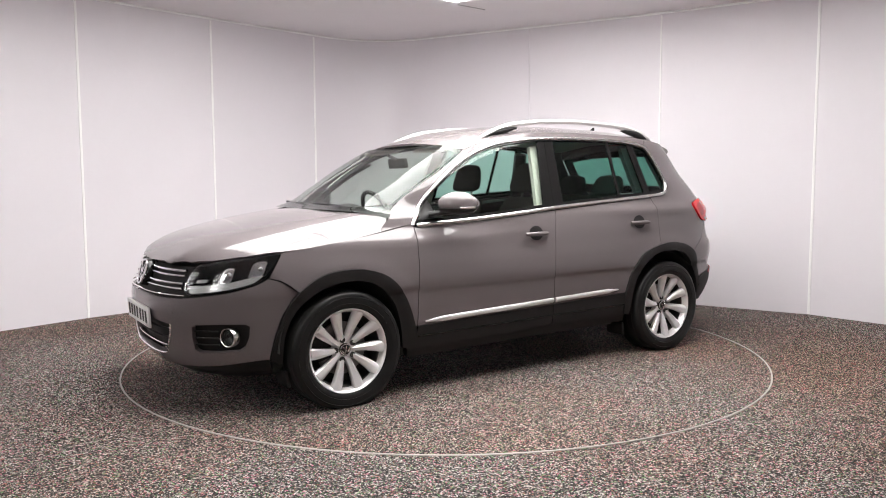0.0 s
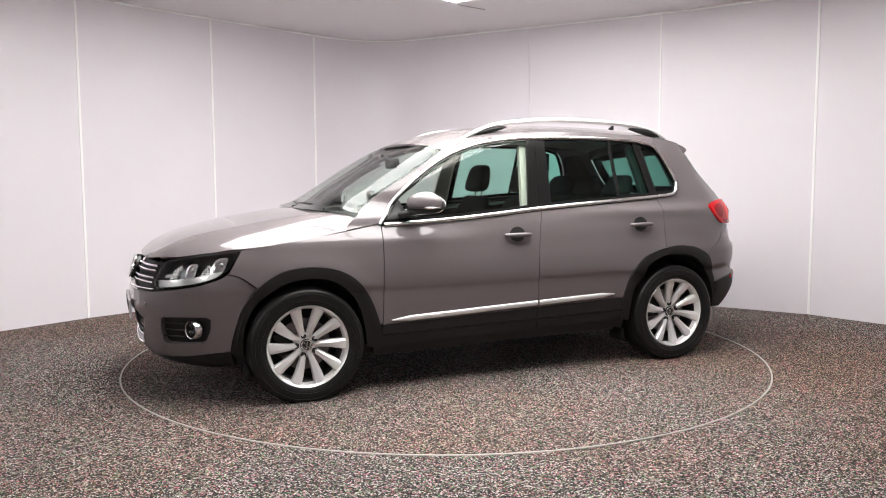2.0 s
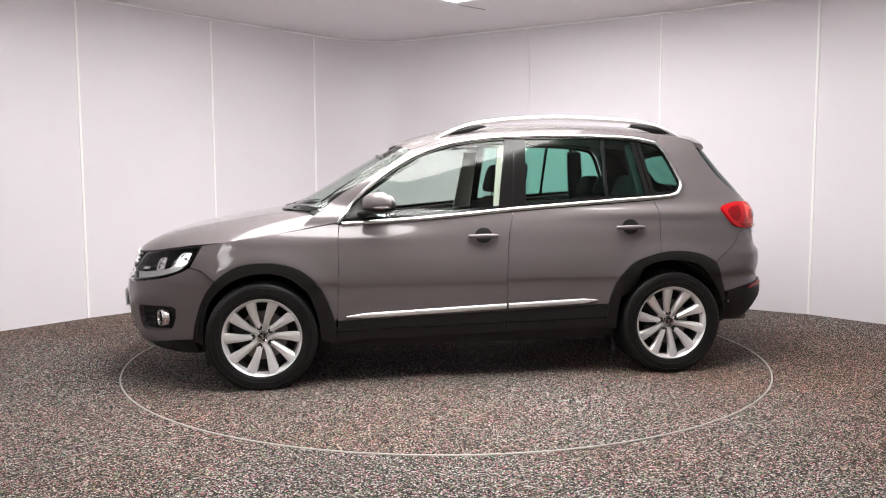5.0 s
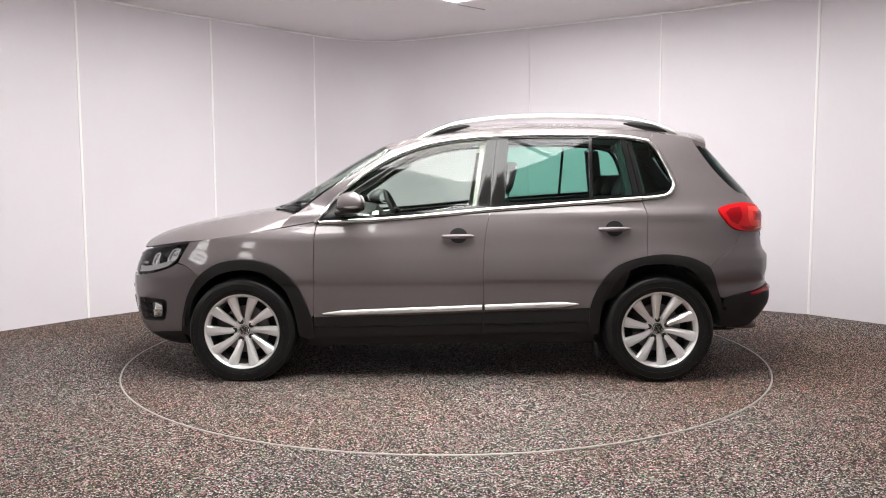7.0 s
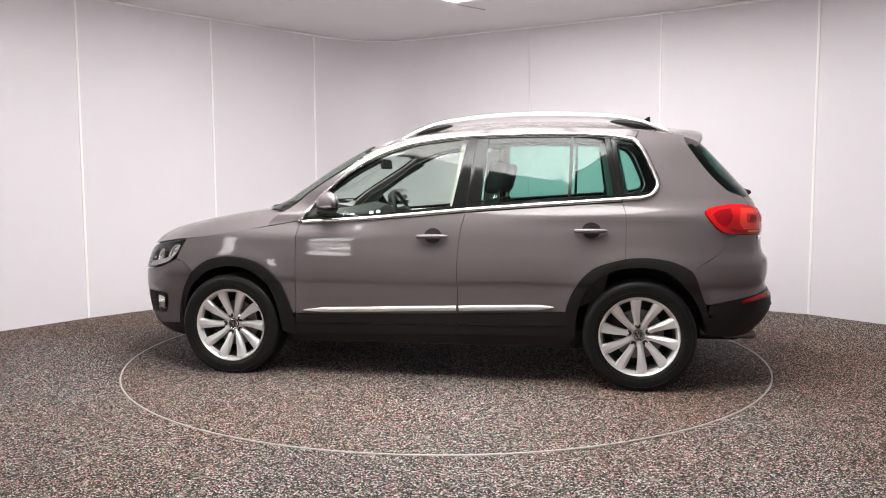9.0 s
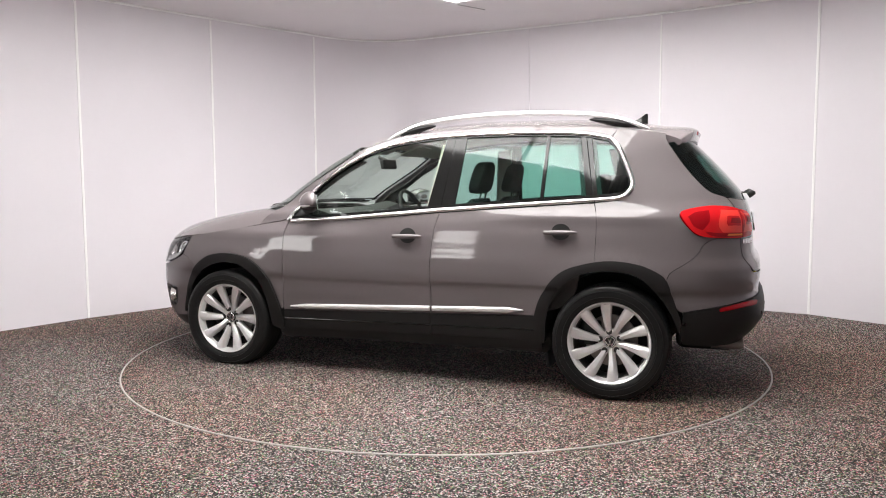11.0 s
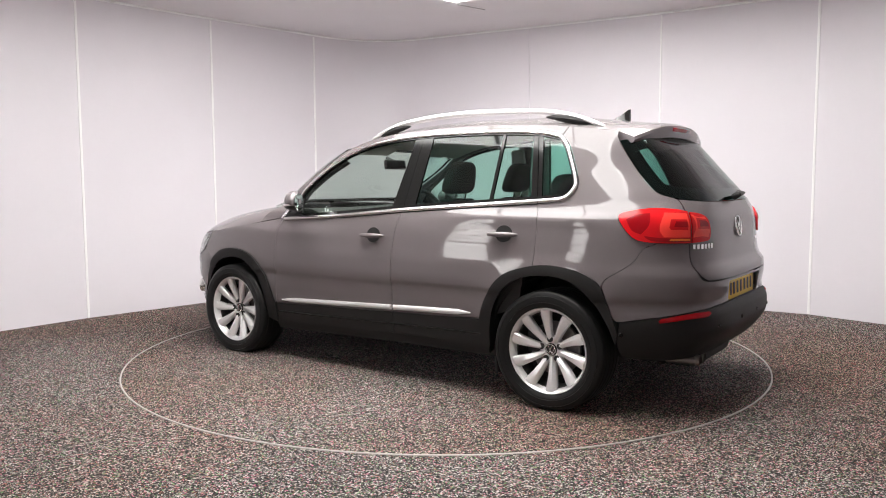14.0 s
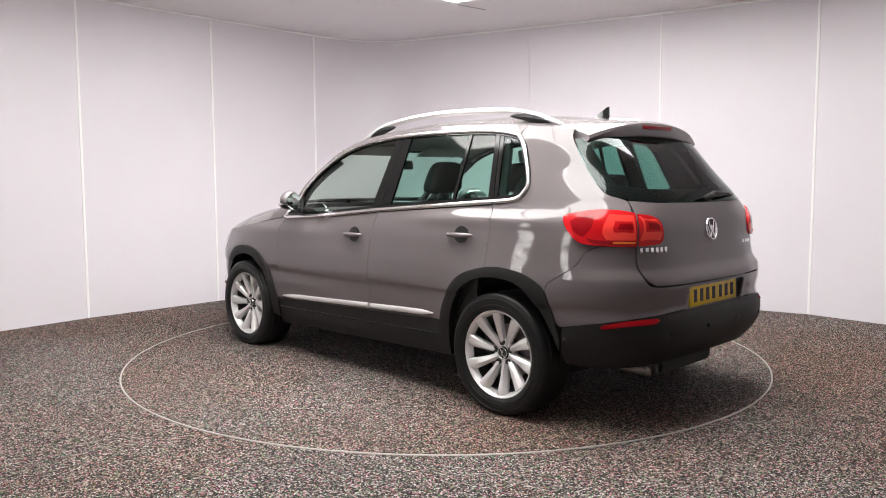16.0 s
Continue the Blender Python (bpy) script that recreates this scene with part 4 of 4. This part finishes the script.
def build_rear(car):
    glass_side = GLASS_EDGE
    half = half_outline([(0, 1.520), (.4, 1.512), glass_side[0]], glass_side, step=.03)
    gate_half = half_outline([(0, 1.133), (.344, 1.138), (.486, 1.152)], [(.486, 1.152), (.479, 1.087), (.484, .929), (.484, .839), (.458, .764), (.418, .736)], [(.418, .736), (.26, .730), (0, .728)], step=.025)
    gate = panel("tailgate", mirrored(gate_half), tail_point, car, PAINT, step=.03, gap=.0012)
    g = panel("rear_window", mirrored(half), tail_point, car, TAIL_GLASS, "smoked rear window", lift=-.004, depth=.004, gap=0)
    panel("window_border", mirrored(half), tail_point, g, GLOSS, holes=[inset(mirrored(half), .07)], lift=-.006, depth=0, gap=.001)
    panel("tailgate_edge", mirrored(half_outline([(.49, 1.150), glass_side[3], glass_side[2]], [glass_side[2], (.45, 1.16), (0, 1.14)])), tail_point, gate, GLOSS, lift=-.008, depth=0, gap=0)
    bump_half = half_outline([(0, .723), (.26, .725), (.421, .730), (.463, .760), (.488, .839), (.488, .926)], [(.489, .926), (.617, .929)],
                        [(tail_turn(x, z), z) for x, z in ((tail_point(.617, .931).x - .002, .929), (-1.801, .90), (-1.766, .839), (-1.711, .794), (-1.626, .736), (-1.613, .690))],
                        [(tail_turn(-1.616, .690), .690), (tail_turn(-1.668, .54), .54), (.745, .522)], [(.745, .522), (.62, .555), (.467, .583), (.25, .600), (0, .600)], step=.025)
    recess = [(.225, .708), (.23, .70), (.225, .61), (.21, .604), (-.21, .604), (-.225, .61), (-.23, .70), (-.225, .708)]
    bumper = panel("rear_bumper", mirrored(bump_half), tail_point, car, PAINT, step=.03, gap=.001, holes=[recess])
    panel("plate_recess", inset(recess, -.01), tail_point, bumper, PAINT, lift=-.028, depth=0, gap=0)
    panel("bumper_lower", mirrored(half_outline([(0, .598), (.25, .598), (.467, .581), (.62, .553), (.745, .520)], [(.745, .520), (tail_turn(-1.685, .40), .40), (.725, .335)], [(.725, .335), (.62, .320), (.46, .322), (.26, .33), (0, .33)])),
          tail_point, bumper, BLACK, "black lower bumper", lift=.004, depth=.05)
    p = part("number_plate", box(.012, .52, .112, pose(-2.074, 0, .650, 0, 2, 0), .004), PLATE_Y, car, "yellow rear number plate with plain dark bars")
    for k in range(7):
        y = -.205 + k * .066 + (.012 if k > 2 else 0)
        part("plate_bar", box(.003, .030, .066, pose(-2.081, y, .652, 0, 2, 0)), INK, p, smooth=False)
    part("plate_strip", box(.003, .15, .010, pose(-2.0785, -.02, .601, 0, 2, 0)), PLATE_W, p, "small white line under the plate marks", smooth=False)
    badge(car, pose(-2.057, 0, .992, 0, 9, 0) @ pose(0, 0, 0, 0, 0, 90), .056)
    for k in range(6):
        q = tail_point(.466 - .0235 * k, .908)
        n = (tail_point(.476 - .0235 * k, .908) - tail_point(.456 - .0235 * k, .908)).normalized()
        part("model_mark", box(.020 if k else .017, .006, .028, Matrix.Translation(q + Vector((-.002, .001, 0))) @ pose(0, 0, 0, 0, 0, math.degrees(math.atan2(n.y, n.x))), .002), BRIGHT, gate, "small chrome model mark bar")
    for k in range(3):
        q = tail_point(-.30 - .03 * k, .905)
        part("model_mark", box(.006, .022, .020, Matrix.Translation(q + Vector((-.002, 0, 0))), .002), BRIGHT, gate, "small chrome model mark bar")
    # spoiler over the window, with its brake light
    bm = bmesh.new()
    rows = []
    for v in np.linspace(-1, 1, 33):
        e = roof_point(-1.572, v * 1.004)
        back = .058 * abs(v) ** 2.5 + .010 * abs(v) ** 8
        low = e.z - .098 - .004 * v * v + .030 * abs(v) ** 3
        tip, top, y = -1.722 + back, e.z - .018 - .012 * v * v, e.y
        rows.append([bm.verts.new(c) for c in ((-1.545, y, e.z + .005), (tip + .09, y, e.z - .002), (tip + .035, y, top + .010), (tip + .006, y, top - .004), (tip, y * .998, top - .020),
                                               (tip + .012, y * .998, low + .008), (tip + .030, y, low), (-1.60, y * 1.004, low - .016 * v ** 4), (-1.555, y * 1.004, e.z - .05 - .045 * v ** 4))])
    for a, b in zip(rows, rows[1:]):
        for k in range(8):
            bm.faces.new((a[k], b[k], b[k + 1], a[k + 1]))
    bm.faces.new(rows[0]), bm.faces.new(rows[-1])
    sp = part("spoiler", bm, PAINT, car)
    part("brake_light", box(.012, .30, .022, pose(-1.7165, 0, 1.542, 0, -16, 0), .004), RED_DEEP, sp, "slim red high brake light")
    # rear wiper
    w = part("wiper", tube([(-2.024, .0, 1.152), (-2.050, .0, 1.168), (-2.028, -.08, 1.185), (-2.006, -.30, 1.175)], [.020, .018, .010, .006], 10), BLACK, car, "black rear wiper")
    part("wiper_blade", tube([(-2.031, -.03, 1.165), (-2.016, -.2, 1.17), (-1.978, -.40, 1.168)], .006, 6), BLACK, w)
    # exhaust
    ex = part("exhaust", tube([(-1.70, .47, .305), (-1.85, .47, .302), (-1.88, .47, .302)], .030, 20), STEEL, car, "twin dull steel exhaust tail pipe")
    for y in (.435, .505):
        part("tail_pipe", lathe([(.024, -.02), (.030, 0), (.033, .0), (.033, .16), (.028, .16)], pose(-2.0, y, .300, 0, 0, -90), 24), STEEL, ex)
    part("silencer", box(.34, .62, .17, pose(-1.80, .08, .310), .06, 4), DARK, ex)


def build_rear_lamps(car, side):
    o = outline(LAMP_EDGE, [LAMP_EDGE[-1], LAMP_EDGE[0]], step=.02)
    i = outline([(.472, 1.086), (.43, 1.080), (.395, 1.068), (.369, 1.041), (.360, .985), (.372, .941), (.42, .932), (.479, .929)], [(.479, .929), (.472, 1.086)], step=.02)
    for nm, loop, lift in (("tail_light", o, .012), ("tail_light_inner", i, .008)):
        lamp = panel(nm, loop, tail_point, car, RED, "red tail light", lift=lift, depth=.03, gap=.002, step=.02, side=side)
    lamp = [c for c in car.children if c.name.startswith("tail_light")][-2]
    inner = [c for c in car.children if c.name.startswith("tail_light_inner")][-1]
    L = dict(depth=.002, gap=0, step=.015, side=side)
    panel("light_guide", outline([(.490, 1.074), (.575, 1.080)], [(.575, 1.080), (.600, 1.03), (.606, .990), (.592, .962)], [(.592, .962), (.490, .960)], step=.02), tail_point, lamp, RED_LIGHT, "bright red light guide", lift=.0130, **L)
    panel("inner_lens", [(.500, 1.046), (.560, 1.048), (.572, 1.010), (.566, .998), (.500, .996)], tail_point, lamp, RED, lift=.0155, **L)
    panel("inner_lens", [(.500, 1.036), (.545, 1.037), (.555, 1.012), (.500, 1.010)], tail_point, lamp, RED_DEEP, lift=.0180, **L)
    panel("lower_lens", outline([(.490, .956), (.60, .958), (.660, .968)], [(.660, .968), (.650, .952), (.612, .939), (.490, .937)], step=.02), tail_point, lamp, RED_DEEP, lift=.0128, **L)
    panel("light_band", [(.494, .943), (.575, .944), (.570, .954), (.494, .953)], tail_point, lamp, AMBER, "narrow amber band", lift=.0175, **L)
    panel("outer_lens", outline([(.625, 1.078), (.680, 1.068), (.712, 1.045)], [(.712, 1.045), (.700, .995), (.670, .975)], [(.670, .975), (.640, 1.02), (.625, 1.078)], step=.02), tail_point, lamp, RED_DEEP, lift=.0128, **L)
    panel("light_guide", [(.376, 1.028), (.395, 1.058), (.470, 1.072), (.472, .958), (.382, .956), (.370, .985)], tail_point, inner, RED_LIGHT, "bright red light guide", lift=.0092, **L)
    panel("inner_lens", [(.378, 1.024), (.396, 1.046), (.448, 1.054), (.448, 1.000), (.376, .998)], tail_point, inner, RED, lift=.0117, **L)
    panel("inner_lens", [(.386, 1.026), (.398, 1.038), (.436, 1.043), (.436, 1.012), (.386, 1.010)], tail_point, inner, RED_DEEP, lift=.0142, **L)
    refl = outline([(.615, .527), (.612, .548), (.52, .568), (.416, .572), (.428, .553), (.52, .546), (.615, .527)], step=.015)
    panel("reflector", refl, tail_point, car, RED_DEEP, "slim red bumper reflector", lift=.009, depth=.012, gap=0, step=.02, side=side)


def build_sensors(car, side):
    """Parking sensors in the bumpers and the small rubber deflectors before the wheels."""
    for u, z, place in ((.80, .46, nose_point), (.35, .56, nose_point), (.735, .455, tail_point), (.36, .49, tail_point), (.12, .50, tail_point)):
        c = place(u, z)
        n = Vector((c.x - math.copysign(.85, c.x), c.y * 1.4, 0)).normalized()
        m = Matrix.Translation(c + n * (.004 if place is tail_point else .0)) @ Vector((0, 1, 0)).rotation_difference(n).to_matrix().to_4x4()
        bm = lathe([(.001, .003), (.009, .003), (.011, .001), (.012, -.01)], m, 16)
        if side < 0:
            bmesh.ops.scale(bm, vec=(1, -1, 1), verts=bm.verts)
        part("parking_sensor", bm, PAINT if place is nose_point else GLOSS, car)
    for x in (1.63, -.93):
        part("deflector", box(.02, .16, .09, pose(x, .72 * side, .185, 0, 8, 0), .006), BLACK, car, "black rubber wheel deflector")


def build_mirror(car, side):
    def m(bm):
        if side < 0:
            bmesh.ops.scale(bm, vec=(1, -1, 1), verts=bm.verts)
        return bm
    bm = bmesh.new()
    bmesh.ops.create_uvsphere(bm, u_segments=28, v_segments=18, radius=1)
    for v in bm.verts:
        x, y, z = v.co
        flat = x < 0
        v.co = Vector(((x * .045 if flat else x * .090), y * .100 + .0, z * (.072 if z > 0 else .060)))
        v.co.x += -.050 * y
        v.co = v.co + Vector((.592, .915, 1.118))
    shell = part("mirror", m(bm), PAINT, car, "painted door mirror on a black arm")
    bm = bmesh.new()
    bmesh.ops.create_uvsphere(bm, u_segments=28, v_segments=12, radius=1)
    for v in bm.verts:
        x, y, z = v.co
        v.co = Vector(((x * .048 if x < 0 else x * .093) - .050 * y + .591, y * .102 + .915, 1.092 + (z * .036 if z < 0 else z * .004)))
    part("mirror_base", m(bm), BLACK, shell)
    part("mirror_arm", m(tube([(.70, .775, 1.055), (.66, .83, 1.062), (.61, .90, 1.075)], [.030, .028, .030], 12, .6)), BLACK, shell)
    part("indicator", m(tube([(.628, .985, 1.096), (.590, 1.006, 1.096), (.545, 1.014, 1.098)], [.006, .010, .007], 8)), CHROME, shell, "clear side indicator strip")
    bm = lathe([(.001, .004), (.9, .004), (1, 0), (.9, -.004), (.001, -.004)], Matrix.Identity(4), 28)
    for v in bm.verts:
        v.co = Vector((.553 + v.co.y - v.co.x * .050, .915 + v.co.x * .090, 1.116 + v.co.z * .058))
    part("mirror_glass", m(bm), MIRROR, shell, "silver mirror glass")
    panel("mirror_corner", [(.815, 1.02), (.70, 1.145), (.655, 1.04)], side_point, car, BLACK, lift=-.001, depth=.01, gap=0, side=side)


def build_wheel(car, x, side):
    """Ten-spoke alloy wheel; the outside looks along +y."""
    hub = new("wheel")
    hub.parent = car
    high = .317 if x > 0 else .327
    hub.matrix_basis = pose(x, .766 * side, high, 0, (17 if x > 0 else 5), 0 if side > 0 else 180)
    tagged(hub, "ten-spoke silver alloy wheel with a black tyre")
    prof = [(.226, -.10), (.232, -.112), (.29, -.120), (.316, -.116), (.327, -.108), (.3315, -.092), (.333, 0), (.3315, .093), (.328, .108), (.318, .117),
            (.293, .121), (.262, .120), (.243, .114), (.236, .106), (.232, .09)]
    spin = hub.matrix_basis.to_3x3()

    def settle(bm):
        """Flatten what would reach below the deck: the contact patch."""
        for v in bm.verts:
            w = spin @ v.co
            if w.z < .002 - high:
                w.z = .002 - high
                v.co = spin.transposed() @ w
        return bm
    part("tyre", settle(lathe(prof, turns=96)), RUBBER, hub)
    for a in (-.066, -.022, .022, .066):
        part("tread_groove", settle(lathe([(.3322, a - .005), (.3338, a), (.3322, a + .005), (.326, a)], turns=96)), DARK, hub)
    for r in (.268, .302):
        part("side_bead", lathe([(r - .002, .118), (r, .1225), (r + .002, .118)], turns=72), RUBBER, hub)
    part("rim", lathe([(.222, .070), (.232, .094), (.236, .100), (.239, .107), (.235, .112), (.229, .108), (.222, .097), (.216, .078), (.212, .066)], turns=72), ALLOY, hub, "silver alloy rim")
    # barrel much darker than the rim, so the openings between spokes look dark
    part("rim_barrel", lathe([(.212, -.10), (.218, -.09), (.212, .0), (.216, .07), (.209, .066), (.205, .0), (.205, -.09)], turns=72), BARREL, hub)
    part("brake_disc", lathe([(.07, -.012), (.15, -.012), (.15, .012), (.07, .012)], turns=40), STEEL, hub)
    part("wheel_back", lathe([(.03, -.05), (.204, -.05), (.204, -.03), (.03, -.03)], turns=40), DARK, hub)
    part("caliper", box(.11, .06, .14, pose(.105, -.0, .05), .015), DARK, hub)
    # one spoke, then ten on a shared mesh
    bm = bmesh.new()
    secs = [(.036, .021, .050), (.066, .0175, .064), (.10, .0195, .073), (.15, .0255, .085), (.195, .0310, .096), (.223, .0315, .101)]
    rows = []
    for i, (r, w, y) in enumerate(secs):
        sk = .006 * math.sin(i / 5 * math.pi)
        rows.append([bm.verts.new(c) for c in ((-w + sk, y - .030, r), (-w + sk, y - .006, r), (-w * .80 + sk, y + .001, r), (w * .20 + sk, y + .006, r), (w * .80 + sk, y - .004, r), (w + sk, y - .012, r), (w + sk, y - .030, r))])
    for a, b in zip(rows, rows[1:]):
        for k in range(7):
            bm.faces.new((a[k], b[k], b[(k + 1) % 7], a[(k + 1) % 7]))
    bm.faces.new(rows[0]), bm.faces.new(rows[-1])
    spoke = part("spoke", bm, ALLOY, hub)
    for k in range(1, 10):
        s = new("spoke", spoke.data)
        s.parent = hub
        s.matrix_basis = pose(0, 0, 0, 0, 36 * k, 0)
    part("hub_cover", lathe([(.075, .02), (.072, .048), (.062, .058), (.045, .056), (.001, .056)], turns=40), ALLOY, hub)
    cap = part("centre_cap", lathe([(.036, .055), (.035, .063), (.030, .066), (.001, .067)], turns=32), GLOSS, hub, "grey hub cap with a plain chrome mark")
    bm = ring(Matrix.Translation((0, .066, 0)), .030, .0032, 28)
    for q in ((-.011, .021, 0, -.002), (.011, .021, 0, -.002), (-.025, .008, -.011, -.022), (.025, .008, .011, -.022), (-.011, -.022, 0, -.002), (.011, -.022, 0, -.002)):
        bar(Matrix.Translation((0, .067, 0)), q[:2], q[2:], .005, .004, bm)
    part("cap_mark", bm, BRIGHT, hub)
    for k in range(5):
        a = radians(72 * k + 18)
        m = Matrix.Translation((.058 * math.cos(a), .0, .058 * math.sin(a)))
        part("bolt_hole", lathe([(.0165, .050), (.0160, .0660), (.012, .0655), (.001, .0650)], m, 14), INK, hub)
    return hub


def build_inside(car):
    """Seats, dashboard, wheel and linings that show through the glass."""
    part("floor_pan", box(3.3, 1.40, .14, pose(.10, 0, .27), .03), DARK, car)
    part("engine_bay", box(1.0, 1.0, .46, pose(1.50, 0, .56), .08, 3), DARK, car)
    part("bulkhead", box(.06, 1.44, .70, pose(.93, 0, .68), .02), DARK, car)
    part("boot_floor", box(.95, 1.05, .35, pose(-1.55, 0, .62), .05), DARK, car)
    part("rear_beam", box(.10, 1.0, .26, pose(-1.94, 0, .50), .03), DARK, car)
    for s in (1, -1):
        panel("door_lining", outline([(.80, .98), (.337, 1.012), (-.248, 1.066), (-.719, 1.098), (-1.15, 1.125)], [(-1.15, 1.125), (-1.15, .80), (-.85, .45), (.80, .42)]),
              side_point, car, SOFT, lift=-.055, depth=.05, gap=0, side=s)
        panel("boot_lining", outline([(-1.19, 1.10), (-1.40, 1.13), (-1.60, 1.14), (-1.78, 1.12)], [(-1.78, 1.12), (-1.70, .80), (-1.19, .80)]), side_point, car, SOFT, lift=-.06, depth=.03, gap=0, side=s)
        panel("pillar_lining", [(-.135, 1.06), (-.20, 1.50), (-.30, 1.51), (-.27, 1.06)], side_point, car, LINER, "cream inner pillar trim", lift=-.045, depth=.03, gap=0, side=s)
        panel("pillar_lining", [(-1.12, 1.12), (-1.06, 1.50), (-1.17, 1.50), (-1.24, 1.14)], side_point, car, SOFT, lift=-.04, depth=.03, gap=0, side=s)
        panel("pillar_lining", outline([(-1.45, 1.15), (-1.42, 1.26), (-1.34, 1.46)], [(-1.34, 1.46), (-1.50, 1.46), (-1.68, 1.24), (-1.76, 1.15)]), side_point, car, SOFT, lift=-.04, depth=.03, gap=0, side=s)
        panel("pillar_lining", outline([(.80, 1.06), (.66, 1.18), (.50, 1.30), (.33, 1.395)], [(.33, 1.395), (.40, 1.41), (.56, 1.30), (.76, 1.17), (.88, 1.09)]), side_point, car, SOFT, lift=-.03, depth=.02, gap=0, side=s)
    # dashboard
    bm = bmesh.new()
    rows = []
    for y in np.linspace(-.70, .70, 25):
        hood = .035 * math.exp(-((y + .37) / .17) ** 2)
        rows.append([bm.verts.new(c) for c in ((1.02, y, 1.02), (.85, y, 1.055), (.66, y, 1.06 + hood), (.57, y, 1.035 + hood), (.53, y, .97), (.56, y, .80), (.66, y, .66), (.95, y, .66))])
    for a, b in zip(rows, rows[1:]):
        for k in range(8):
            bm.faces.new((a[k], b[k], b[(k + 1) % 8], a[(k + 1) % 8]))
    bm.faces.new(rows[0]), bm.faces.new(rows[-1])
    dash = part("dashboard", bm, SOFT, car, "dark soft dashboard")
    for y in (.58, .13, -.05):
        part("air_vent", lathe([(.001, 0), (.028, .0), (.034, .006), (.040, .006), (.042, -.02)], pose(.535, y, 1.0, 0, 0, 90), 24), CHROME, dash, "round vent with a silver ring")
    wheel = part("steering_wheel", ring(pose(.43, -.37, 1.005, 0, -65, 0) @ pose(0, 0, 0, 90, 0, 0), .185, .016), SOFT, car, "dark steering wheel")
    part("wheel_boss", box(.06, .17, .12, pose(.445, -.37, 1.0, 0, -25, 0), .03, 3), SOFT, wheel)
    part("steering_column", tube([(.46, -.37, .99), (.62, -.37, .93)], .04, 12), SOFT, wheel)
    mir = part("interior_mirror", box(.03, .23, .07, pose(.47, 0, 1.375, 0, 8, 0), .012, 3), SOFT, car, "dark rear-view mirror")
    part("mirror_stalk", tube([(.48, 0, 1.40), (.55, 0, 1.43)], .012, 8), SOFT, mir)
    for s in (1, -1):
        part("sun_visor", box(.16, .42, .015, pose(.36, .34 * s, 1.475, 0, 22, 0), .006), LINER, car)

    def seat(x, y, wide, name):
        st = part(name, box(.50, wide, .16, pose(x + .20, y, .62, 0, -6, 0), .05, 3), CLOTH, car, "dark cloth seat")
        bm = bmesh.new()
        rows = []
        for h, w, t in ((.58, .94, .11), (.70, 1.0, .12), (.90, 1.0, .11), (1.04, .94, .09), (1.11, .80, .07), (1.135, .62, .045)):
            xb = x - .02 - (h - .58) * .34
            ring = []
            for k in range(16):
                a = 2 * math.pi * k / 16
                c, sn = math.cos(a), math.sin(a)
                ring.append(bm.verts.new((xb + t * .5 * math.copysign(abs(c) ** .6, c), y + wide / 2 * w * math.copysign(abs(sn) ** .5, sn), h)))
            rows.append(ring)
        for a, b in zip(rows, rows[1:]):
            for k in range(16):
                bm.faces.new((a[k], a[(k + 1) % 16], b[(k + 1) % 16], b[k]))
        bm.faces.new(rows[0]), bm.faces.new(rows[-1])
        part("seat_back", bm, CLOTH, st)
        return st

    def head_rest(st, x, y, z, wide=.28, high=.21):
        bm = bmesh.new()
        bmesh.ops.create_cube(bm, size=1)
        bmesh.ops.subdivide_edges(bm, edges=bm.edges, cuts=5, use_grid_fill=True)
        for v in bm.verts:
            c = v.co * 2
            r = (abs(c.x) ** 4 + abs(c.y) ** 4 + abs(c.z) ** 4) ** .25
            c = c / max(r, 1e-6) * max(abs(c.x), abs(c.y), abs(c.z))
            v.co = Vector((x + c.x * .05 - c.z * .025, y + c.y * wide / 2 * (1 - .20 * c.z), z + c.z * high / 2))
        h = part("head_rest", bm, CLOTH, st, "dark cloth head rest")
        for d in (-.055, .055):
            part("post", tube([(x - .01, y + d, z - high / 2 + .02), (x + .015, y + d, z - high / 2 - .07)], .007, 8), CHROME, st)
    for y in (.37, -.37):
        head_rest(seat(-.16, y, .52, "front_seat"), -.385, y, 1.272)
    bench = seat(-.93, 0, 1.30, "rear_bench")
    for y in (.40, 0, -.40):
        head_rest(bench, -1.16, y, 1.215, .26, .15)
    for x in (1.302, -1.302):
        for s in (1, -1):
            bm = bmesh.new()
            rings = [[bm.verts.new((x + r * math.cos(a), y * s, .345 + r * math.sin(a))) for a in np.linspace(-.02, math.pi + .02, 25)] for y, r in ((.83, .385), (.50, .385), (.50, .02))]
            for a, b in zip(rings, rings[1:]):
                for k in range(24):
                    bm.faces.new((a[k], a[k + 1], b[k + 1], b[k]))
            part("wheel_housing", bm, DARK, car)
        part("axle", tube([(x, -.70, .338), (x, .70, .338)], .04, 12), DARK, car)


car = new("car")
tagged(car, "brown-grey metallic five-door off-roader standing on the turntable", "car")
for s in (1, -1):
    build_body(car, s)
build_front(car)
build_top(car)
build_rear(car)
for s in (1, -1):
    build_front_lamps(car, s)
    build_rear_lamps(car, s)
    build_mirror(car, s)
    build_sensors(car, s)
    for x in (1.302, -1.302):
        build_wheel(car, x, s)
build_inside(car)

CAR_AT = pose(-.0421, .0523, 0)


def motions():
    """Deck and car turn together, evenly, clockwise as seen from above."""
    turns = [(t, 213.67 - 4.933 * t - .00178 * t * t) for t in range(17)]
    walk(table, [(t, pose(0, 0, 0, 0, 0, a)) for t, a in turns])
    walk(car, [(t, pose(0, 0, 0, 0, 0, a) @ CAR_AT) for t, a in turns])


motions()
